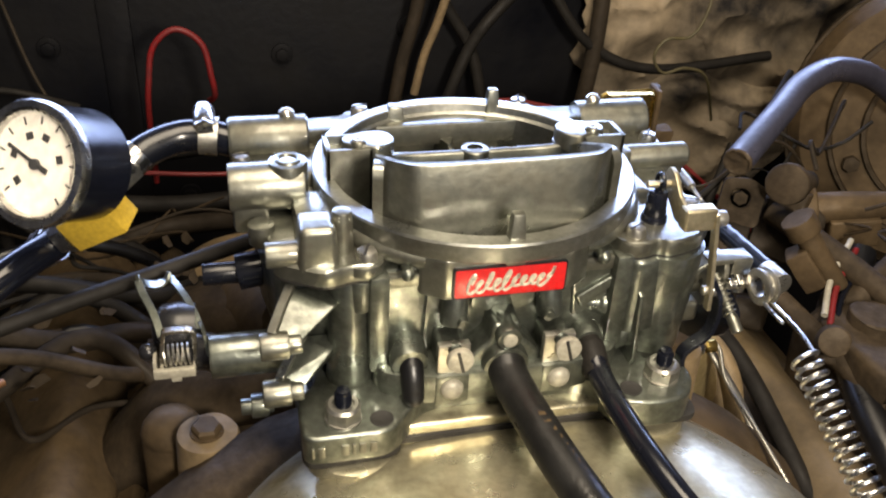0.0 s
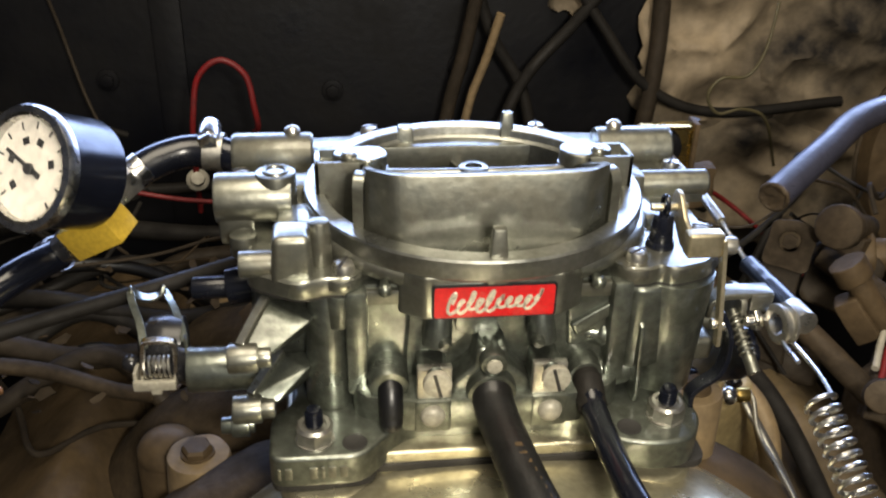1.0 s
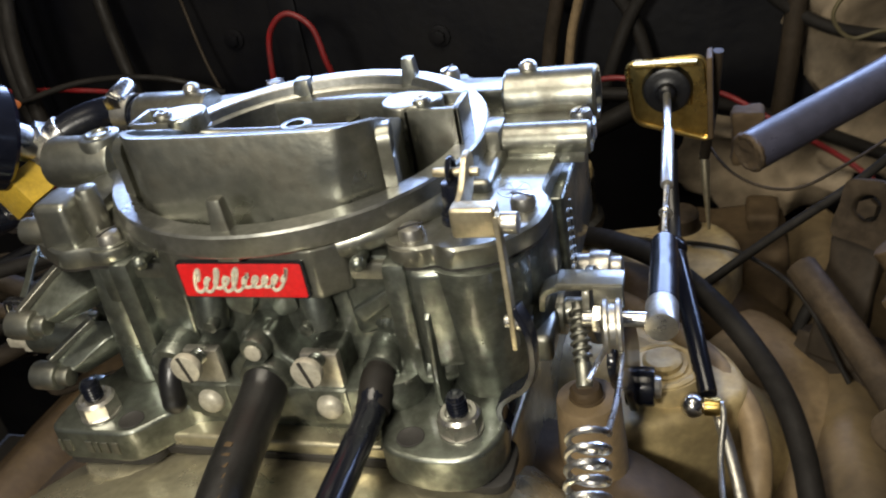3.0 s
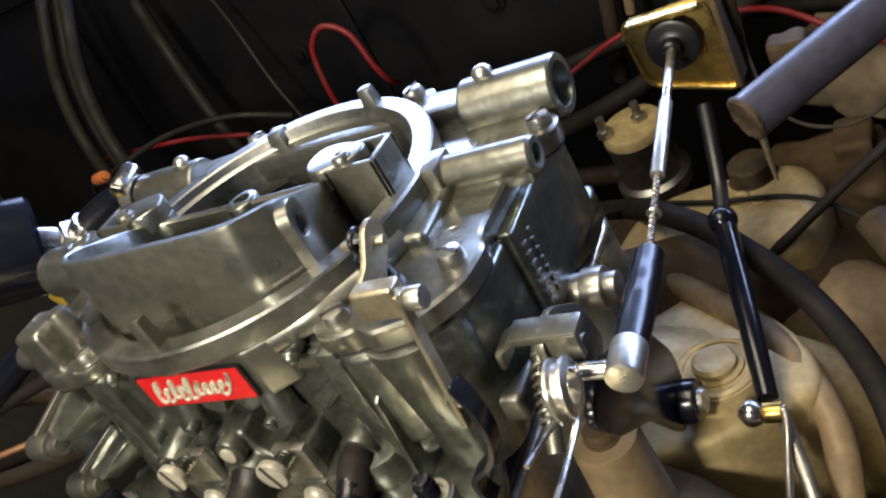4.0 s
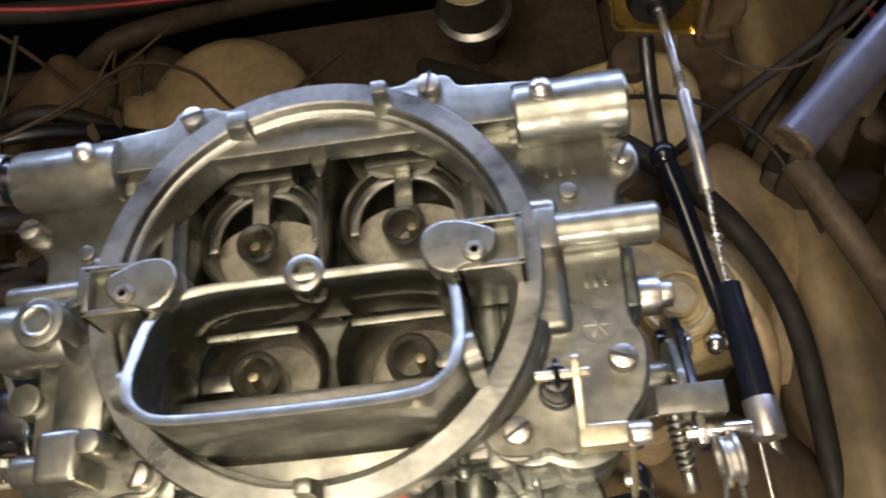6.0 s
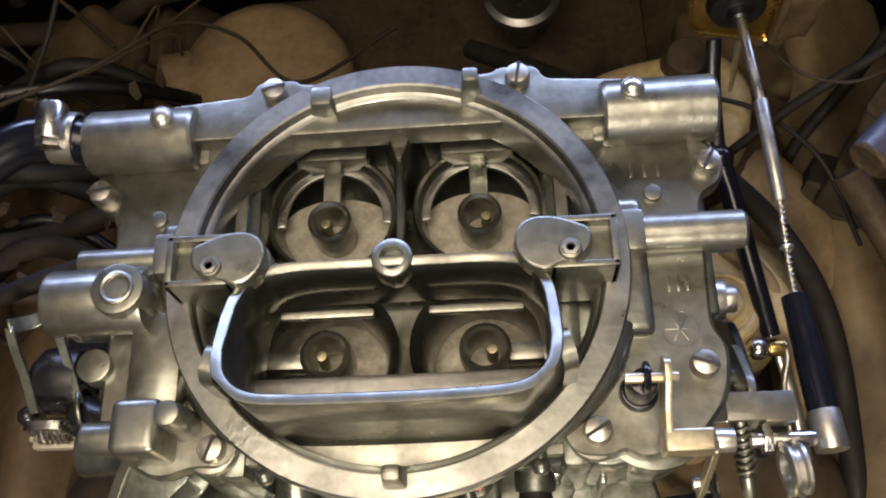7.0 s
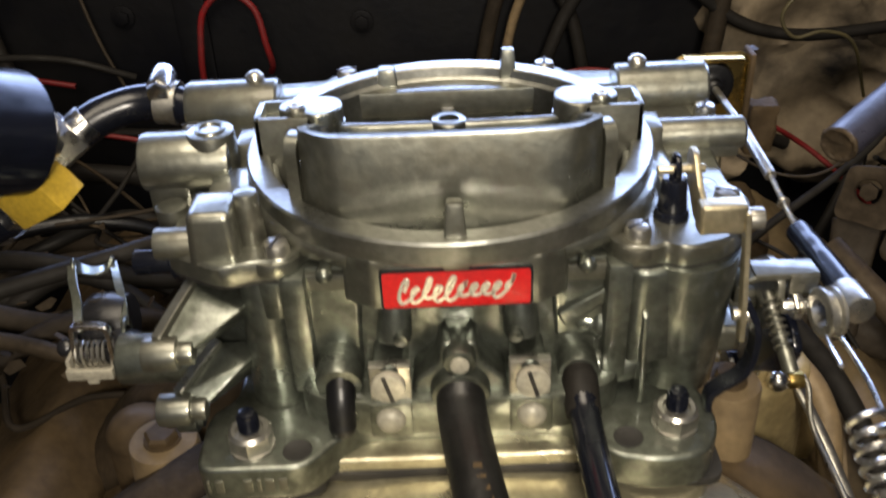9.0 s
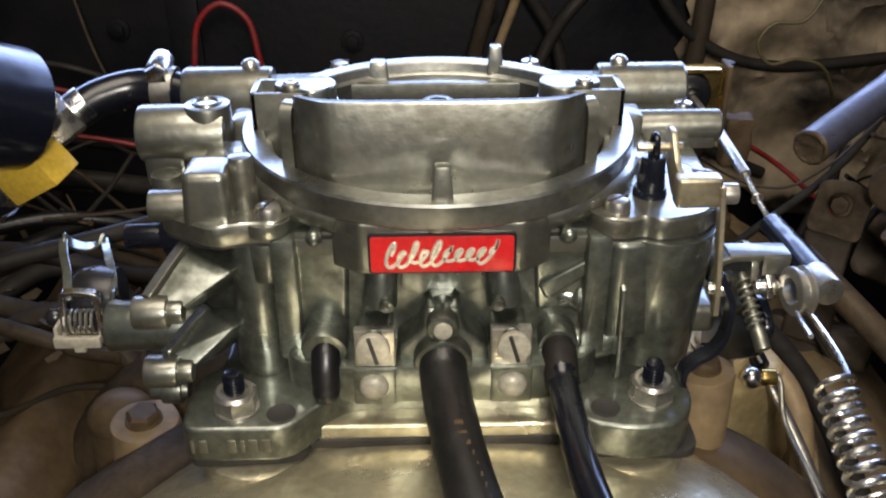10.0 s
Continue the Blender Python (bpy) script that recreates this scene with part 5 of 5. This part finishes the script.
# right hand rear head and pipes
head = thing("exhaust_crossover", "dusty tan casting behind the manifold", "casting", (110, 150, -90))
bm = B()
sweep(bm, [(40, 120, -84), (90, 118, -80), (140, 100, -84), (175, 64, -98), (185, 10, -116)], 26, n=18, flat=0.7)
part("tube", grime(bm, 1.6, 20, 2), TAN, head, sharp=75)
bm = B()
prism(bm, rounded([(54, 98), (62, 130), (80, 144), (108, 151), (136, 154), (152, 132), (142, 94), (96, 84)], 14), -120, -42, 11, taper=0.96, seg=5)
for k in range(3):
    torus(bm, (104 + 9 * k, 130 - 3 * k, -42), (0, 0, 1), 3.4, 1.0, 16, 6)
part("casting", grime(bm, 0.8, 24, 1), RUNNER, head, "pale smooth casting with raised marks", 75)
bm = B()
lathe(bm, [(0, 11), (8.4, 11), (9.4, 10), (9.6, 3), (11, 1.5), (11.2, -4)], (118, 141, -44), (0, -0.05, 1), n=32)
part("filler_cap", bm, DUST, head, "dark brown round cap")
bm = B()
box(bm, (120, 130, -90), (170, 180, -50), 7)
box(bm, (150, 150, -60), (166, 172, -42), 3)
tagged(part("coolant_neck", grime(bm, 2.0, 20, 4), RUST, sharp=75), "dusty tan square casting at the engine's rear", "casting")


def wire(name, label, category, pts, r, mat, group="wires", n=10, steps=10, flat=1.0):
    bm = B()
    sweep(bm, pts, r, n=n, steps=steps, flat=flat)
    return tagged(part(name, bm, mat), label, category, group)


loop_wire = wire("red_wire", "red wire standing up in a loop before the firewall", "wire", [(-148, 262, -60), (-147, 256, -10), (-144.5, 253, 16), (-139, 253, 40), (-124.5, 253, 51), (-109.5, 253, 41), (-105, 253, 18), (-104, 258, 4), (-108, 272, -6)], 2.0, RED)
bm = B()
lathe(bm, [(3.0, 0), (7.5, 0), (7.8, 1.2), (7.0, 2.4), (5.0, 3.2), (4.4, 6.0), (0, 6.4)], (-147, 258, -34), (0.1, -0.8, 0.6), n=24)
part("ring_terminal", bm, WHITE, loop_wire, "dull round terminal at the wire's foot")
wire("red_wire", "long red wire lying slack behind the carburetor", "wire", [(250, 150, -70), (203, 170, -28), (166, 174, -4), (140, 192, 6), (118, 208, 5), (83, 212, 11), (59, 212, 7), (38, 212, -1), (0, 212, -17), (-58, 212, -30), (-100, 212, -31), (-148, 212, -27), (-225, 212, -15), (-300, 220, -40), (-370, 230, -70)], 1.5, RED)
wire("red_wire", "short red wire running into a loom at the firewall", "wire", [(-360, 246, 16), (-310, 250, 12), (-272, 253, 7), (-225, 254, -3)], 1.8, RED)
wire("yellow_wire", "yellow wire curled in a loop by the firewall", "wire", [(235, 240, 90), (228, 232, 60), (218, 230, 44), (200, 230, 42), (193, 230, 30), (202, 230, 18), (220, 232, 20), (240, 236, 10), (260, 250, -30)], 1.1, YELLOW_WIRE)
wire("thin_wire", "thin dusty brown wire low behind the carburetor's side", "wire", [(120, 190, 6), (140, 120, 2), (165, 100, 0), (190, 104, 10), (230, 140, 20)], 0.7, LOOM)
wire("thin_wire", "thin dark wire curving over the pale casting", "wire", [(40, 142, -48), (70, 133, -40), (105, 124, -39.5), (132, 119.5, -39.5), (150, 110, -40), (172, 90, -48), (190, 60, -72)], 1.1, WIRE_DARK)
wire("rubber_hose", "dull black rubber hose curving over the manifold", "hose", [(20, 176, -68), (58, 142, -47), (88, 107, -29), (116, 82, -27), (148, 56, -46), (168, 16, -66), (176, -60, -100)], 5.0, WIRE_DARK, "rubber hoses", 16)
wire("rubber_hose", "thin black hose sagging behind the linkage", "hose", [(84, 96, -74), (120, 92, -52), (160, 110, -30), (210, 130, 0), (260, 170, 40)], 2.2, WIRE_DARK, "rubber hoses")
wire("rubber_hose", "black hose passing low beside the choke linkage", "hose", [(-90, 30, 30), (-130, 26, 20), (-180, 10, 14), (-240, -10, 4), (-330, -40, -20)], 3.6, WIRE_DARK, "rubber hoses", 14)
for pts, r, m in (
    ([(-360, 300, -30), (-200, 290, -55), (-40, 285, -38), (60, 290, -30), (150, 300, -50), (240, 306, -90)], 4.6, WIRE_DARK),
    ([(-380, 270, -80), (-250, 250, -60), (-120, 255, -75), (20, 260, -55), (120, 280, -20)], 6.5, WIRE_DARK),
    ([(-320, 240, -110), (-200, 230, -100), (-150, 240, -85), (-60, 260, -95), (40, 280, -120)], 7.0, LOOM),
    ([(40, 318, 110), (60, 314, 50), (84, 310, 10), (96, 306, -40)], 4.5, WIRE_DARK),
    ([(150, 305, 100), (120, 308, 60), (84, 305, 18), (60, 300, -40)], 4.5, WIRE_DARK),
    ([(100, 312, 110), (140, 306, 56), (175, 300, 14), (230, 296, -6), (330, 300, 0)], 4.0, WIRE_DARK),
    ([(180, 310, 100), (182, 306, 50), (178, 300, 0), (170, 300, -70)], 6.5, LOOM),
    ([(-300, 310, 100), (-292, 300, 40), (-280, 290, -10), (-262, 280, -60), (-250, 260, -110)], 5.0, WIRE_DARK),
    ([(-250, 318, 110), (-236, 312, 60), (-222, 300, 10), (-205, 290, -30)], 1.2, LOOM),
    ([(-330, 220, 14), (-280, 235, 22), (-230, 250, 16), (-190, 262, -2)], 2.2, WIRE_DARK),
    ([(50, 300, 100), (40, 306, 40), (30, 305, 0), (20, 300, -60)], 5.0, LOOM),
    ([(62, 290, 70), (54, 296, 36), (46, 300, 10), (40, 302, -20)], 3.2, TAN),
    ([(230, 170, -10), (200, 140, -50), (176, 120, -80), (168, 108, -110)], 3.0, WIRE_DARK),
    ([(260, 60, -30), (230, 20, -50), (214, -20, -60), (210, -80, -80), (220, -150, -120)], 9.0, RUBBER),
    ([(170, 70, -20), (196, 24, -40), (222, -40, -62), (250, -120, -100)], 6.5, DUST),
    ([(214, 90, -14), (240, 40, -26), (266, -20, -44), (290, -100, -80)], 7.5, DUST),
    ([(-250, 120, -40), (-200, 100, -30), (-150, 110, -50), (-110, 150, -70)], 5.0, WIRE_DARK),
    ([(-240, 60, -20), (-190, 70, -46), (-150, 90, -60), (-120, 120, -100)], 6.0, LOOM),
    ([(-260, 20, -10), (-200, 40, -30), (-160, 50, -54), (-130, 90, -90)], 4.0, DUST),
):
    wire("wiring_loom", "dusty taped wiring loom in the engine bay", "wiring", pts, r, m, "wiring looms", 10)
for pts, m in (([(250, 60, -20), (222, 34, -26), (206, 12, -34)], WHITE), ([(252, 56, -24), (224, 30, -30), (208, 8, -38)], RED), ([(-200, 10, -20), (-214, -4, -16), (-236, -20, -12)], COPPER), ([(255, 50, -28), (226, 26, -34), (210, 4, -42)], GLOSSY)):
    wire("spark_plug_wire", "thin coloured wire end among the looms", "wire", pts, 1.8, m, "coloured wires")
# tangle of hoses low at the left
for k in range(7):
    y = 150 - 16 * k
    z = -52 + 7 * math.sin(k * 2.1)
    pts = [(-330 - 5 * k, y - 60, z - 20 + 10 * math.cos(k)), (-240, y - 20 + 12 * math.sin(k * 1.7), z + 14 * math.sin(k)), (-180 + 6 * math.cos(k), y + 14, z + 8), (-130, y + 20 * math.sin(k * 0.9) + 16, z - 34), (-110, y + 40, z - 80)]
    wire("wiring_loom", "dusty taped wiring loom in the engine bay", "wiring", pts, 3.0 + 2.4 * (0.5 + 0.5 * math.sin(k * 3.3)), (WIRE_DARK, RUBBER, LOOM, WIRE_DARK)[k % 4], "wiring looms", 10)
tangle = random.Random(11)
for k in range(12):
    x, y, z = tangle.uniform(-340, -190), tangle.uniform(70, 240), tangle.uniform(-56, -14)
    pts = [V((x, y, z))]
    for j in range(5):
        pts.append(pts[-1] + V((tangle.uniform(8, 46), tangle.uniform(-34, 34), tangle.uniform(-22, 12))))
    wire("thin_wire", "thin dusty wire tangled among the looms", "wire", pts, tangle.uniform(0.7, 1.7), (WIRE_DARK, LOOM, DUST, WIRE_DARK)[k % 4], "thin wires", 8)
for k in range(7):
    x, y, z = tangle.uniform(165, 250), tangle.uniform(40, 170), tangle.uniform(-40, 30)
    pts = [V((x, y, z))]
    for j in range(4):
        pts.append(pts[-1] + V((tangle.uniform(-8, 34), tangle.uniform(-30, 30), tangle.uniform(-24, 20))))
    wire("thin_wire", "thin dusty wire tangled among the looms", "wire", pts, tangle.uniform(0.7, 1.5), (WIRE_DARK, LOOM, DUST)[k % 3], "thin wires", 8)
# dry leaves and flakes of dirt lying on the looms
bm = B()
for k in range(34):
    x, y = rnd.uniform(-215, -120), rnd.uniform(20, 170)
    m = Matrix.Translation((x, y, -38 + rnd.uniform(-10, 6))) @ Euler((rnd.uniform(-0.7, 0.7), rnd.uniform(-0.7, 0.7), rnd.uniform(0, 6))).to_matrix().to_4x4()
    w, d = rnd.uniform(1.2, 3.2), rnd.uniform(2, 5)
    prism(bm, [(-w, -d), (w * 0.4, -d * 0.9), (w, 0), (w * 0.5, d), (-w * 0.6, d * 0.8)], -0.3, 0.3, 0, m)
tagged(part("dirt", bm, DUST), "flakes of dry tan dirt on the looms", "dirt", kind="stuff")
bm = B()
prism(bm, rounded([(212, -40), (262, -30), (268, 30), (226, 44), (204, 10)], 10), -60, -36, 4)
cyl(bm, (232, 4, -60), (232, 4, -30), 14)
box(bm, (212, -50, -140), (260, 40, -60), 6)
tagged(part("engine_mount", grime(bm, 3.0, 22, 3), DUST, sharp=75), "dusty brown cast lump beside the valve cover", "casting")

connector = thing("bullet_connector", "small orange plastic wire connector at the firewall's loom", "connector", (-309, 194, 24))
bm = B()
cyl(bm, (-315, 196, 23), (-301, 192, 25.5), 4.2, bev=1.2)
cyl(bm, (-302, 192, 25.4), (-296, 190, 26.4), 2.6, bev=0.6)
part("shell", bm, ORANGE, connector)
bm = B()
sweep(bm, [(-315, 196, 23), (-335, 204, 12), (-352, 214, -18), (-370, 230, -70)], 1.6)
part("lead", bm, WIRE_DARK, connector, "dark wire lead")
for x, y, r in ((-352, 236, 5.0), (-338, 240, 4.0), (-322, 232, 5.5)):
    wire("wiring_loom", "dusty black cable hanging down before the firewall", "wiring", [(x - 14, y + 60, 128), (x - 6, y + 20, 80), (x, y, 30), (x + 10, y - 6, -30), (x + 26, y, -110)], r, WIRE_DARK, "wiring looms", 10)
